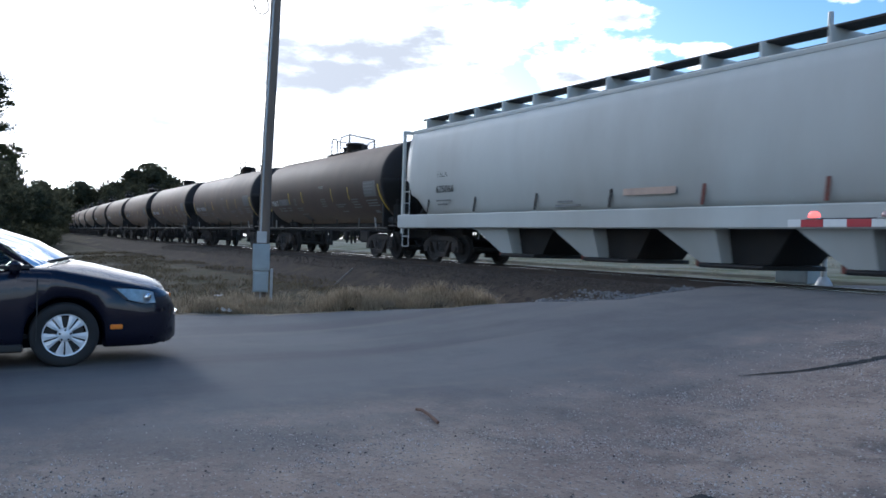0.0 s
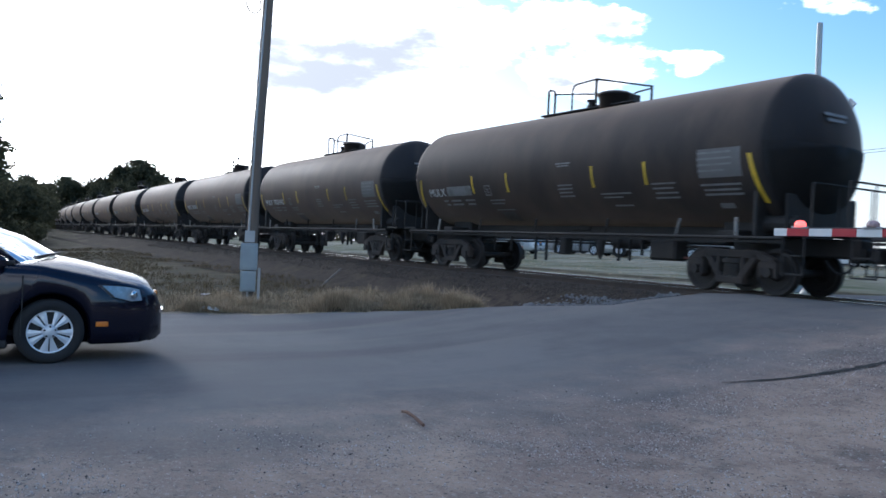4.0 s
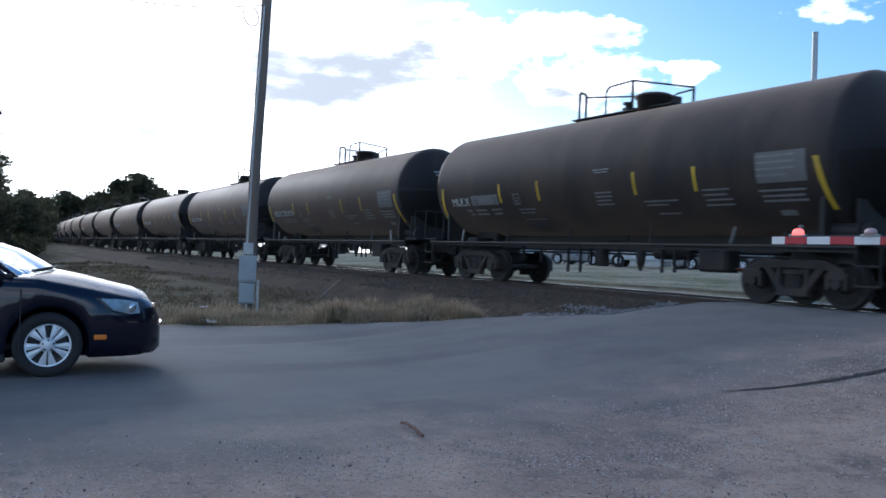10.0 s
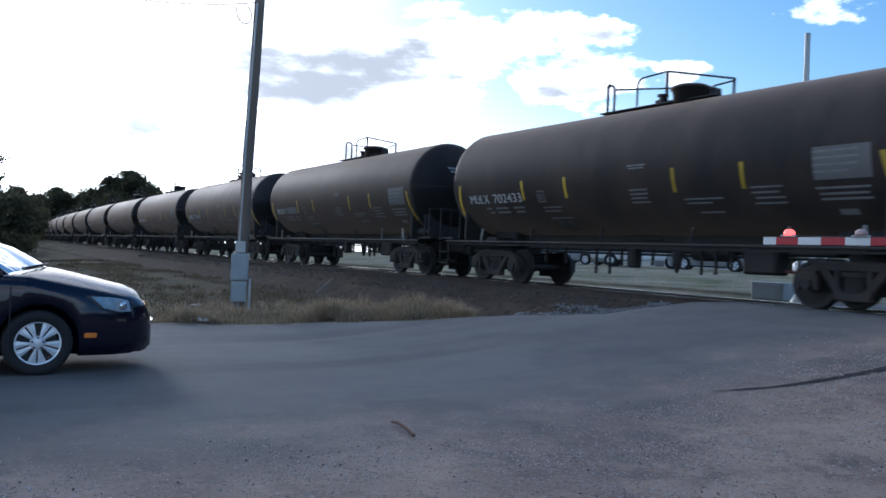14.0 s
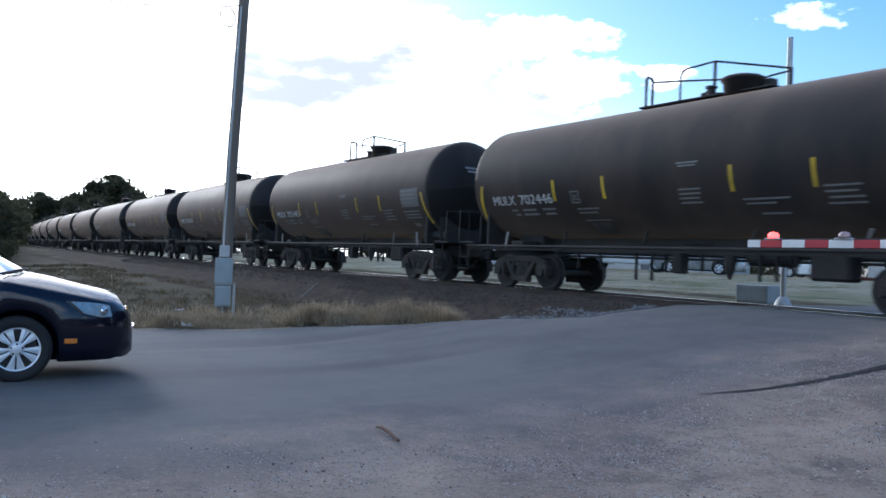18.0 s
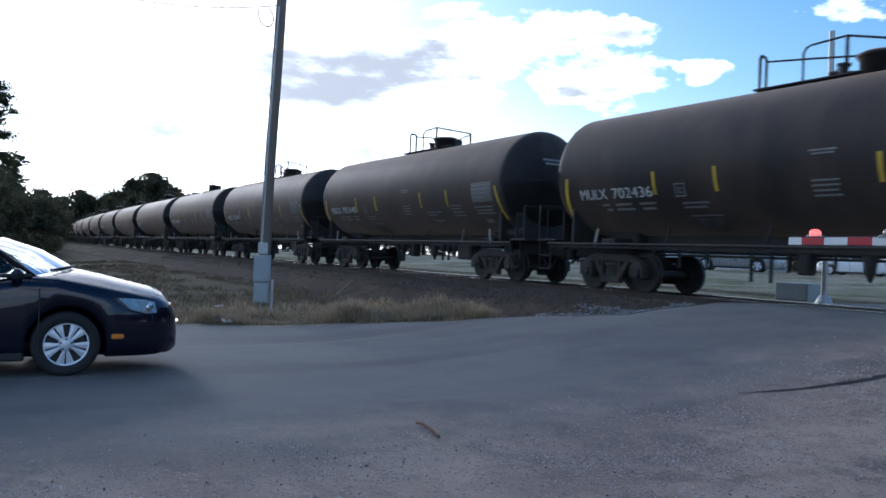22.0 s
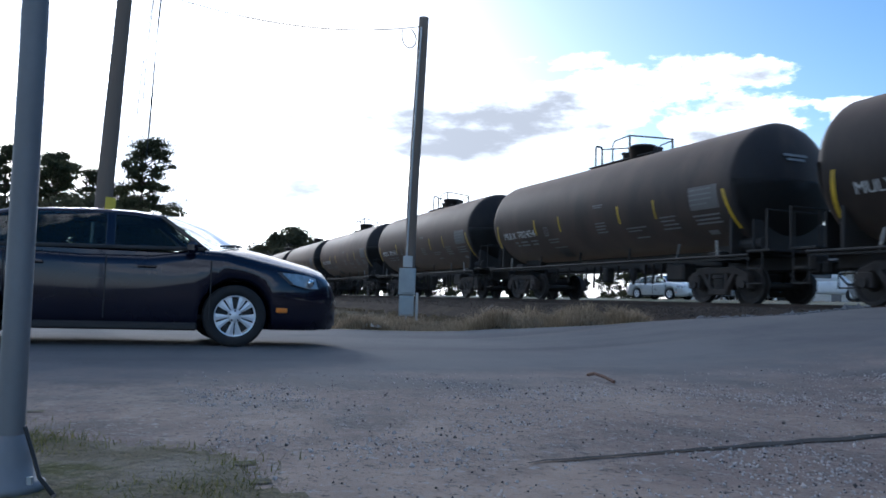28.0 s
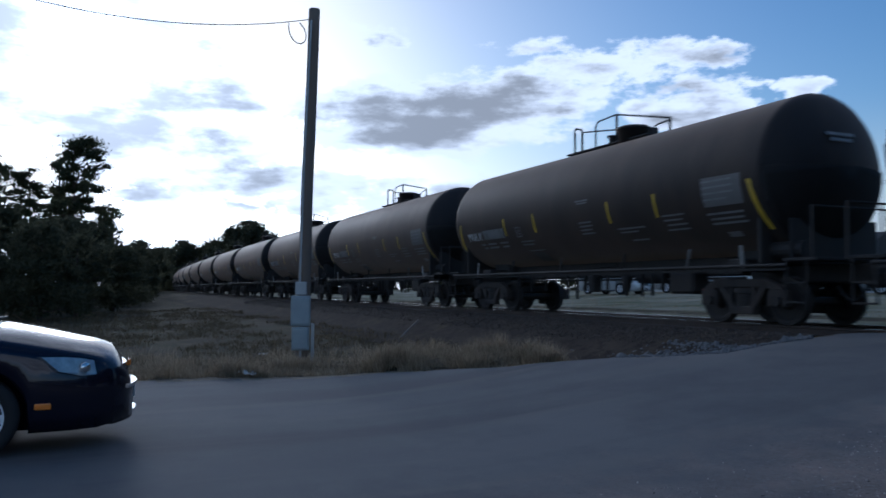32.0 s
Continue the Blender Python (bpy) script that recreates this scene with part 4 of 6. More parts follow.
def hopper_car():
    car = empty("hopper_car", "pale grey covered hopper car with curved sides and roof walkway", "hopper car", "cars of the train")
    # body: curved side section swept along, with sloped ends at the bottom
    sect = []
    for k in range(9):
        a = radians(-52 + 104 * k / 8)
        sect.append((1.05 + 0.52 * math.cos(a), 2.95 + 1.45 * math.sin(a) / math.sin(radians(52))))
    bm = bmesh.new()
    loops = []
    for x, low in ((-8.5, 1.3), (-8.2, 0.75), (-7.2, 0.0), (10.2, 0.0), (11.2, 0.75), (11.5, 1.3)):
        ring = []
        for y, z in sect:
            ring.append(bm.verts.new((x, -y, max(z, 1.5 + low))))
        ring.append(bm.verts.new((x, -0.75, 4.62)))
        ring.append(bm.verts.new((x, 0.75, 4.62)))
        for y, z in reversed(sect):
            ring.append(bm.verts.new((x, y, max(z, 1.5 + low))))
        loops.append(ring)
    for A, B in zip(loops[:-1], loops[1:]):
        for k in range(len(A)):
            bm.faces.new((A[k], A[(k + 1) % len(A)], B[(k + 1) % len(B)], B[k]))
    bm.faces.new(loops[0])
    bm.faces.new(list(reversed(loops[-1])))
    bmesh.ops.recalc_face_normals(bm, faces=bm.faces)
    part("body", bm, M_HOPPER, car, "pale grey curved-side body", True)
    for side in (-1, 1):
        part("side_sill", box((21.3, 0.12, 0.46), pose(1.5, side * 1.50, 1.36), 0.03), M_HOPPER, car)
        part("roof_edge", box((20.0, 0.16, 0.14), pose(1.5, side * 1.30, 4.45), 0.03), M_HOPPER, car)
        for x in (-7.05, -4.25, -1.25, 1.65, 4.45, 7.25, 9.9):
            part("reflector", box((0.09, 0.02, 0.5), Matrix.Translation((x, side * 1.525, 1.88)) @ Matrix.Rotation(radians(side * 8), 4, "X")), M_STEEL_DARK if x < 4 else M_RUST, car)
        bm = box((20.6, 0.55, 0.05), pose(1.5, side * 0.55, 4.98), 0.01)
        part("roof_walkway", bm, M_STEEL_DARK, car, "dark grating roof walkway")
    for k in range(14):
        x = -8.3 + k * 1.51
        part("walkway_bracket", box((0.07, 1.9, 0.36), pose(x, 0, 4.8), 0.01), M_HOPPER, car)
    part("hatch_cover", box((18.0, 0.5, 0.14), pose(1.5, 0, 4.72), 0.04), M_HOPPER, car)
    for s in (-1, 1):
        e = 3.0 if s > 0 else 0.0
        bm = box((0.12, 0.1, 3.6), pose(s * 8.95 + e, -1.45, 2.75), 0.01)
        box_bm(bm, (0.12, 0.1, 3.6), pose(s * 8.95 + e, 1.45, 2.75), 0.01)
        box_bm(bm, (0.1, 2.9, 0.12), pose(s * 8.95 + e, 0, 4.5), 0.01)
        box_bm(bm, (0.1, 2.9, 0.2), pose(s * 8.95 + e, 0, 1.25), 0.01)
        part("end_frame", bm, M_HOPPER, car)
        for y in (-1.4, 1.4):
            bm = bmesh.new()
            for x in (8.45, 8.9):
                cyl_bm(bm, (s * x + e, y * 1.05, 0.5), (s * x + e, y * 1.05, 2.9), 0.02, n=6)
            for z in (0.5, 0.85, 1.2, 1.6, 2.0, 2.4, 2.8):
                cyl_bm(bm, (s * 8.45 + e, y * 1.05, z), (s * 8.9 + e, y * 1.05, z), 0.018, n=6)
            part("ladder", bm, M_HOPPER, car)
        part("end_platform", box((1.0, 2.7, 0.08), pose(s * 8.6 + e, 0, 1.12), 0.01), M_STEEL_DARK, car)
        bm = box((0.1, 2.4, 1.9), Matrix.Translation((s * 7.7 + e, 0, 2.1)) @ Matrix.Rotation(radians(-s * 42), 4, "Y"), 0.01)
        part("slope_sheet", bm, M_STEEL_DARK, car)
        bm = box((2.2, 0.42, 0.4), pose(s * 8.0 + e, 0, 0.96), 0.03)
        part("stub_sill", bm, M_STEEL_DARK, car)
        bm = box((0.9, 0.16, 0.16), pose(s * 9.2 + e, 0, 0.86), 0.03)
        box_bm(bm, (0.3, 0.34, 0.3), pose(s * 9.6 + e, 0, 0.86), 0.05)
        part("coupler", bm, M_STEEL_DARK, car)
        bogie(car, s * 6.9 + e)
    for k, (x, h) in enumerate(((-2.85, 1.0), (0.8, 0.95), (4.55, 0.95), (7.9, 0.85))):
        def wedge(x0, x1, u0, u1, w0, w1):
            b2 = bmesh.new()
            top = [b2.verts.new((x + dx, dy, 1.2)) for dx, dy in ((x0, -w0), (x1, -w0), (x1, w0), (x0, w0))]
            bot = [b2.verts.new((x + dx, dy, 0.42)) for dx, dy in ((u0, -w1), (u1, -w1), (u1, w1), (u0, w1))]
            for i in range(4):
                b2.faces.new((top[i], top[(i + 1) % 4], bot[(i + 1) % 4], bot[i]))
            b2.faces.new(bot)
            b2.faces.new(list(reversed(top)))
            bmesh.ops.recalc_face_normals(b2, faces=b2.faces)
            return b2
        part("discharge_bay", wedge(-1.7 * h, 0.1, -0.45, 0.1, 1.4, 1.15), M_HOPPER, car, "pale sloping discharge bay")
        # sheet facing away from the sun: its shade is put in as dark colour
        part("slope_sheet", wedge(0.1, 1.75 * h, 0.1, 1.05, 0.95, 0.8), M_STEEL_DARK, car, "sloping cross sheet with its shade coloured in")
        bm = box((1.5, 2.1, 0.1), pose(x + 0.3, 0, 0.36), 0.02)
        cyl_bm(bm, (x - 0.5, -1.1, 0.36), (x + 1.1, -1.1, 0.36), 0.05, n=8)
        part("outlet_gate", bm, M_STEEL_DARK, car)
        part("outlet_cap", box((0.22, 0.06, 0.18), pose(x - 0.5, -1.08, 0.42), 0.01), M_RUST, car, "rust-red outlet cap")
    for words, x, z, size in (("TILX", -6.5, 2.78, 0.30), ("625066", -6.5, 2.28, 0.32)):
        o = like("lettering", text_mesh(words, size, spacing=1.15), car, upright(x, -1.565, z, 0))
        o.data.materials.append(M_BLACKTXT)
    for x0, x1, z in ((-6.5, -5.6, 2.02), (-6.4, -5.8, 1.9), (-0.4, 0.6, 1.72), (-0.3, 0.3, 1.82)):
        part("print_line", box((x1 - x0, 0.01, 0.05), pose((x0 + x1) / 2, -1.535, z)), M_STENCIL, car)
    part("faded_print", box((1.6, 0.01, 0.16), pose(2.9, -1.545, 1.98)), mat("faded_orange", (0.5, 0.36, 0.28), 0.6, vary=0.15), car, "faded orange lettering")
    return car


# positions along the line: whole cars pass once a second, with a slow drift
DRIFT = [(0, -17.1), (2, -16.8), (3, -16.58), (6, -15.8), (7.5, -15.42), (9, -15.16), (11, -14.56), (13, -13.95), (19, -11.2), (23, -8.95), (24, -8.58), (26.5, -6.92), (28, -6.05), (29, -5.48), (30, -4.7), (31, -3.97), (32, -3.34)]


def drift(t):
    for (a, u), (b, v) in zip(DRIFT[:-1], DRIFT[1:]):
        if a <= t <= b:
            return u + (v - u) * (t - a) / (b - a)
    return DRIFT[-1][1]


def car_pose(k, t, shift=0.0):
    x, y, turn = along(drift(t) + (t - k) * CAR_L + shift)
    return pose(x, y, ZR, 0, 0, turn)


NUMBERS = {2: "702467", 3: "702465", 5: "702445", 6: "702435", 9: "702430", 21: "702440", 22: "702436", 7: "702434", 11: "702429", 12: "702428", 13: "702427", 14: "702433", 16: "702441", 17: "702437", 18: "702446", 19: "702443", 20: "702438", 23: "702448", 24: "702447", 25: "702449", 27: "702450", 28: "702452", 29: "702454", 30: "702453", 31: "702455", 32: "702456"}
N_CARS = 53
TRAIN = []
first = tank_car()
def fitted(words, width, size=0.37):
    """Letters of that height, set to a width."""
    me = text_mesh(words, size)
    xs = [v.co.x for v in me.vertices]
    k, x0 = width / (max(xs) - min(xs)), min(xs)
    for v in me.vertices:
        v.co.x = (v.co.x - x0) * k
    me.materials.append(M_WHITE)
    return me


MARK = fitted("MULX", 0.92)
for k in range(1, N_CARS + 1):
    car = first if k == 1 else copy_thing(first, car_pose(k, 0))
    if k == 1:
        car.matrix_basis = car_pose(1, 0)
    if k > 38:
        # these stay so far off that their small print and hangers cannot be told
        for child in list(car.children):
            if child.name.split(".")[0] in ("print_line", "pipe_hanger", "valve", "valve_pipe", "brake_hose", "end_print", "brake_rod", "drain_cone", "placard_frame", "brake_pipe", "valve_body"):
                bpy.data.objects.remove(child)
    TRAIN.append((k, car))
ZT = 2.22
YT = shell_y(ZT) - 0.022
for k, car in TRAIN:
    like("reporting_mark", MARK, car, upright(-5.86, YT, ZT, -22))
    if k in NUMBERS:
        like("car_number", fitted(NUMBERS[k], 1.28), car, upright(-4.74, YT, ZT, -22))
    else:
        part("car_number", plate_on_shell(-4.83, -3.5, ZT, ZT + 0.28), M_STENCIL, car)
hopper = hopper_car()
HOPPER_SHIFT = 1.25
hopper.matrix_basis = car_pose(0, 0, HOPPER_SHIFT)

# ---- track ----
def rail(side):
    bm = bmesh.new()
    sect = [(-0.07, -0.18), (0.07, -0.18), (0.07, -0.165), (0.015, -0.14), (0.015, -0.05), (0.036, -0.04), (0.036, -0.004), (-0.036, -0.004), (-0.036, -0.04), (-0.015, -0.05), (-0.015, -0.14), (-0.07, -0.165)]
    heads = bmesh.new()
    prev = prevh = None
    s = -420.0
    while s <= 60:
        x, y, turn = along(s)
        n = Vector((-math.sin(radians(turn)), math.cos(radians(turn)), 0))
        row = [bm.verts.new(Vector((x, y, ZR + dz)) + n * (side * 0.75 + dy)) for dy, dz in sect]
        rowh = [heads.verts.new(Vector((x, y, ZR + dz)) + n * (side * 0.75 + dy)) for dy, dz in ((-0.036, -0.004), (-0.03, 0), (0.03, 0), (0.036, -0.004))]
        if prev:
            for i in range(12):
                bm.faces.new((prev[i], prev[(i + 1) % 12], row[(i + 1) % 12], row[i]))
            for i in range(3):
                heads.faces.new((prevh[i], prevh[i + 1], rowh[i + 1], rowh[i]))
        prev, prevh = row, rowh
        s += 6.0
    bmesh.ops.recalc_face_normals(bm, faces=bm.faces)
    r = part("rail", bm, M_RAIL, None)
    tagged(r, "rusty steel rail with a bright running surface", "rail", "rails of the line", "structure")
    part("rail_head", heads, M_RAILTOP, r, "polished rail head")
    return r


rail(-1)
rail(1)


# ---- helpers for loose growth ----
def soup(name, verts, faces, material, label="", category="", kind="", parent=None, smooth_it=False):
    me = bpy.data.meshes.new(name)
    me.from_pydata(verts, [], faces)
    me.materials.append(material)
    if smooth_it:
        me.polygons.foreach_set("use_smooth", [True] * len(faces))
    ob = new(name, me)
    ob.parent = parent
    return tagged(ob, label, category, kind=kind)


def blades(rng, spots, h0, h1, lean, width, per):
    V, F = [], []
    for x, y in spots:
        z = height(x, y) - 0.01
        # old growth stands in tufts of uneven height
        patch = 0.4 + 1.3 * smooth(-0.3, 0.55, noise.noise((x * 1.3, y * 1.3, 7.0)) + 0.4 * noise.noise((x * 4.1, y * 4.1, 2.0)))
        for _ in range(per):
            a = rng.uniform(0, 6.283)
            r = rng.uniform(0, 0.12)
            bx, by = x + r * math.cos(a), y + r * math.sin(a)
            h = rng.uniform(h0, h1) * patch
            t = rng.uniform(0, 6.283)
            l = rng.uniform(0.1, lean) * h
            dx, dy = math.cos(t), math.sin(t)
            w = width * rng.uniform(0.6, 1.3)
            px, py = -dy * w, dx * w
            i = len(V)
            V += [(bx - px, by - py, z), (bx + px, by + py, z), (bx + dx * l * 0.4 + px * 0.6, by + dy * l * 0.4 + py * 0.6, z + h * 0.6), (bx + dx * l * 0.4 - px * 0.6, by + dy * l * 0.4 - py * 0.6, z + h * 0.6), (bx + dx * l, by + dy * l, z + h)]
            F += [(i, i + 1, i + 2, i + 3), (i + 3, i + 2, i + 4)]
    return V, F


rng = random.Random(4)
# dry verge on the far side of the road
spots = []
while len(spots) < 4200:
    x, y = -12.6 - abs(rng.gauss(0, 3.0)), rng.uniform(0.5, 9.6)
    dens = 0.25 + 0.75 * smooth(0.0, 0.35, noise.noise((x * 0.4, y * 0.5, 1.0)) + 0.1)
    if x > west_edge(y) - 0.3 - 0.5 * abs(noise.noise((x * 1.3, y * 1.3, 6))):
        continue
    if rng.random() < dens * (1.0 if x > -20 else 0.55):
        spots.append((x, y))
for _ in range(5200):
    y = rng.uniform(2.0, 9.6)
    x = west_edge(y) - 0.35 - 0.6 * abs(noise.noise((0.0, y * 1.7, 6))) - abs(rng.gauss(0, 0.9))
    if noise.noise((x * 0.9, y * 0.6, 3.0)) > -0.25:
        spots.append((x, y))
V, F = blades(rng, spots, 0.04, 0.24, 1.4, 0.006, 9)
soup("dry_grass", V, F, M_DRYGRASS, "straw-coloured dry grass along the road verge", "grass", "stuff")
spots = [(rng.uniform(-60, -16.5), rng.uniform(-2, 11)) for _ in range(14000)]
spots = [p for p in spots if noise.noise((p[0] * 0.25, p[1] * 0.4, 2)) + 0.3 * rng.random() > 0.0]
V, F = blades(rng, spots, 0.04, 0.16, 1.2, 0.009, 6)
soup("field_grass", V, F, M_FIELDGRASS, "thin dry grass of the open field", "grass", "stuff")
spots = []
while len(spots) < 7000:
    x, y = rng.uniform(-4.3, 0.2), rng.uniform(-2.6, 0.9)
    if y < GRASS_EDGE(x) + rng.gauss(0, 0.1) and rng.random() < 0.3 + smooth(-0.25, 0.25, noise.noise((x * 2.3, y * 2.3, 1))):
        spots.append((x, y))
V, F = blades(rng, spots, 0.01, 0.042, 1.6, 0.0025, 9)
soup("short_grass", V, F, M_GREENGRASS, "short patchy green and dry grass at the lot edge", "grass", "stuff")
spots = [(rng.uniform(-44, 0), rng.uniform(19, 46)) for _ in range(7000)]
spots = [(x, y) for x, y in spots if not (-16 < x < -4)]
V, F = blades(rng, spots, 0.03, 0.09, 0.9, 0.007, 5)
soup("far_grass", V, F, M_DRYGRASS, "pale dry grass beyond the railway", "grass", "stuff")


def stones(rng, n, place, r0, r1, material, name, label):
    V, F = [], []
    base = [Vector(v) for v in ((1, 0, 0), (-1, 0, 0), (0, 1, 0), (0, -1, 0), (0, 0, 1), (0, 0, -1))]
    tri = [(0, 2, 4), (2, 1, 4), (1, 3, 4), (3, 0, 4), (2, 0, 5), (1, 2, 5), (3, 1, 5), (0, 3, 5)]
    for _ in range(n):
        x, y = place(rng)
        r = rng.uniform(r0, r1) * (1 if rng.random() < 0.9 else 1.7)
        rot = Euler((rng.uniform(0, 3), rng.uniform(0, 3), rng.uniform(0, 3))).to_matrix()
        c = Vector((x, y, height(x, y) + 0.012 + r * 0.25))
        i = len(V)
        for b in base:
            V.append(tuple(c + rot @ (b * r * rng.uniform(0.6, 1.2))))
        F += [(a + i, b + i, d + i) for a, b, d in tri]
    return soup(name, V, F, material, label, "gravel", "stuff")


def lot_spot(rng):
    while True:
        x, y = rng.uniform(-6.8, -0.8), rng.uniform(0.2, 11)
        if rng.random() < smooth(-6.8, -4.2, x) * (0.15 + 0.85 * smooth(0.0, 0.3, noise.noise((x * 1.1, y * 1.1, 4)) + 0.4 * noise.noise((x * 4, y * 4, 9)))):
            return x, y


stones(rng, 16000, lot_spot, 0.002, 0.0085, M_PALE, "loose_gravel", "pale loose gravel strewn over the lot")
stones(rng, 5000, lot_spot, 0.002, 0.0065, M_DARKSTONE, "dark_gravel", "dark loose stones strewn over the lot")


def shoulder_spot(rng):
    while True:
        x = rng.uniform(-60, -11.8)
        d = rng.uniform(-3.0, -0.9)
        if rng.random() < (1.0 if x > -24 else 0.35):
            return x, track_y(x) + d


stones(rng, 7000, shoulder_spot, 0.02, 0.04, M_SHOULDER, "ballast_stones", "coarse grey ballast stones of the track shoulder")


def heap_spot(rng):
    y = rng.uniform(9.3, 12.2)
    return west_edge(y) + 0.1 - abs(rng.gauss(0, 1.3)), y


stones(rng, 5500, heap_spot, 0.025, 0.05, M_STONE, "spilled_ballast", "pale coarse ballast spilled beside the crossing")

# ---- cracked asphalt lip ----
def ribbon(name, pts, w, lift, material, label, category):
    bm = bmesh.new()
    prev = None
    for i, (x, y) in enumerate(pts):
        a = Vector(pts[min(i + 1, len(pts) - 1)]) - Vector(pts[max(i - 1, 0)])
        n = Vector((-a.y, a.x)).normalized()
        ww = w * (0.4 + 0.9 * abs(noise.noise((x * 3, y * 3, 2)))) * (0.15 + 0.85 * (i / len(pts)) ** 0.8)
        row = [bm.verts.new((x + n.x * ww * k, y + n.y * ww * k, height(x, y) + lift)) for k in (-1, 1)]
        if prev:
            bm.faces.new((prev[0], prev[1], row[1], row[0]))
        prev = row
    bmesh.ops.recalc_face_normals(bm, faces=bm.faces)
    return tagged(part(name, bm, material, None), label, category, kind="structure")


M_CRACK = mat("crack_black", (0.012, 0.012, 0.012), 0.95, vary=0.2, bump=0.3)
def polyline(pts, n):
    out = []
    for (x0, y0), (x1, y1) in zip(pts[:-1], pts[1:]):
        out += [(x0 + (x1 - x0) * k / n + 0.03 * noise.noise((y0 * 5 + k, 1, 2)), y0 + (y1 - y0) * k / n) for k in range(n)]
    return out + [pts[-1]]


ribbon("asphalt_crack", polyline([(-5.48, 7.03), (-5.15, 7.61), (-4.93, 8.29), (-4.78, 8.98), (-4.6, 10.2)], 7), 0.13, 0.02, M_CRACK, "black broken edge of the asphalt", "crack")
ribbon("asphalt_crack", polyline([(-2.92, 1.25), (-2.99, 1.95), (-3.06, 2.7), (-3.13, 3.45), (-3.2, 3.9)], 7), 0.085, 0.018, M_CRACK, "black crack across the gravel lot", "crack")


# ---- poles, wires and boxes ----
def bent_pole(p, q, r0, r1, n=14, rings=14, seed=0):
    bm = bmesh.new()
    p, q = Vector(p), Vector(q)
    prev = None
    for i in range(rings + 1):
        t = i / rings
        c = p.lerp(q, t) + Vector((0.02 * noise.noise((t * 3, seed, 0)), 0.02 * noise.noise((t * 3, seed, 9)), 0))
        r = r0 + (r1 - r0) * t
        row = [bm.verts.new(c + Vector((math.cos(2 * math.pi * k / n), math.sin(2 * math.pi * k / n), 0)) * r * (1 + 0.03 * noise.noise((k * 0.9, t * 2, seed)))) for k in range(n)]
        if prev:
            for k in range(n):
                bm.faces.new((prev[k], prev[(k + 1) % n], row[(k + 1) % n], row[k]))
        prev = row
    bm.faces.new(prev)
    bmesh.ops.recalc_face_normals(bm, faces=bm.faces)
    return bm


def sag(p, q, drop, n=18):
    p, q = Vector(p), Vector(q)
    return [p.lerp(q, k / n) - Vector((0, 0, drop * 4 * (k / n) * (1 - k / n))) for k in range(n + 1)]


PX, PY, PZ = -17.6, 6.0, height(-17.6, 6.0) - 0.05
PTOP = (PX - 0.10, PY + 0.22, 7.28)
pole = empty("utility_pole", "short weathered wooden utility pole with grey meter boxes", "utility pole")
part("pole", bent_pole((PX, PY, PZ), PTOP, 0.128, 0.115, seed=3), M_PLANK, pole, "weathered grey-brown wooden pole", True)
fx, fy = 0.93, -0.32      # towards the road, where the boxes hang
def off(d, side=0.0):
    return PX + fx * d - fy * side, PY + fy * d + fx * side
turn_box = math.degrees(math.atan2(fx, -fy)) 
for nm, z0, z1, w, lab in (("meter_box", 0.72, 1.32, 0.38, "upper grey meter box"), ("breaker_box", 0.24, 0.70, 0.34, "lower grey breaker box")):
    x, y = off(0.24)
    b = part(nm, box((w, 0.17, z1 - z0), Matrix.Translation((x, y, (z0 + z1) / 2)) @ Matrix.Rotation(radians(71), 4, "Z"), 0.012), M_BOX, pole, lab)
    x, y = off(0.335)
    part("box_cover", box((w * 0.86, 0.025, (z1 - z0) * 0.86), Matrix.Translation((x, y, (z0 + z1) / 2)) @ Matrix.Rotation(radians(71), 4, "Z"), 0.008), M_BOX, b)
part("junction_box", box((0.22, 0.14, 0.26), Matrix.Translation((*off(0.22), 1.47)) @ Matrix.Rotation(radians(71), 4, "Z"), 0.01), M_GALV, pole, "small galvanised junction box")
part("conduit", pipe([(*off(0.19, -0.03), 1.55), (PX + 0.12, PY - 0.02, 4.0), (PX + 0.03, PY + 0.12, 7.0)], 0.022), M_GALV, pole, "galvanised conduit up the pole")
part("conduit", pipe([(*off(0.24, 0.0), 0.26), (*off(0.24, 0.0), PZ)], 0.028), M_GALV, pole)
part("ground_post", box((0.06, 0.06, 0.78), pose(*off(0.22, 0.24), PZ + 0.4, 0, 0, 70), 0.006), M_GALV, pole, "grey steel stake beside the boxes")
part("service_loop", pipe([(PTOP[0] + 0.25 * math.cos(a) - 0.1, PTOP[1] - 0.35 + 0.22 * math.sin(a * 0.8), 7.0 - 0.28 * math.sin(a / 2) - 0.1) for a in [k * 0.6 for k in range(11)]], 0.012), M_CABLE, pole)

P2, P2T = (-16.5, -0.57, -0.15), (-16.5, -0.17, 10.2)
pole2 = empty("utility_pole", "tall leaning brown utility pole with a yellow tag", "utility pole")
part("pole", bent_pole(P2, P2T, 0.165, 0.12, seed=8), M_PLANK, pole2, "brown wooden pole", True)
part("tag", box((0.02, 0.19, 0.36), pose(-16.345, -0.36, 2.14, -2, 0, 20), 0.004), M_TAG, pole2, "yellow warning tag")
part("ground_wire_guard", box((0.05, 0.05, 2.2), pose(-16.36, -0.66, 1.0, -2), 0.01), M_GALV, pole2)
w1 = part("service_wire", pipe(sag((PTOP[0], PTOP[1], 7.08), (P2T[0], -0.2, 6.5), 0.4), 0.011), M_CABLE, None)
tagged(w1, "thin black service wire between the two poles", "wire")
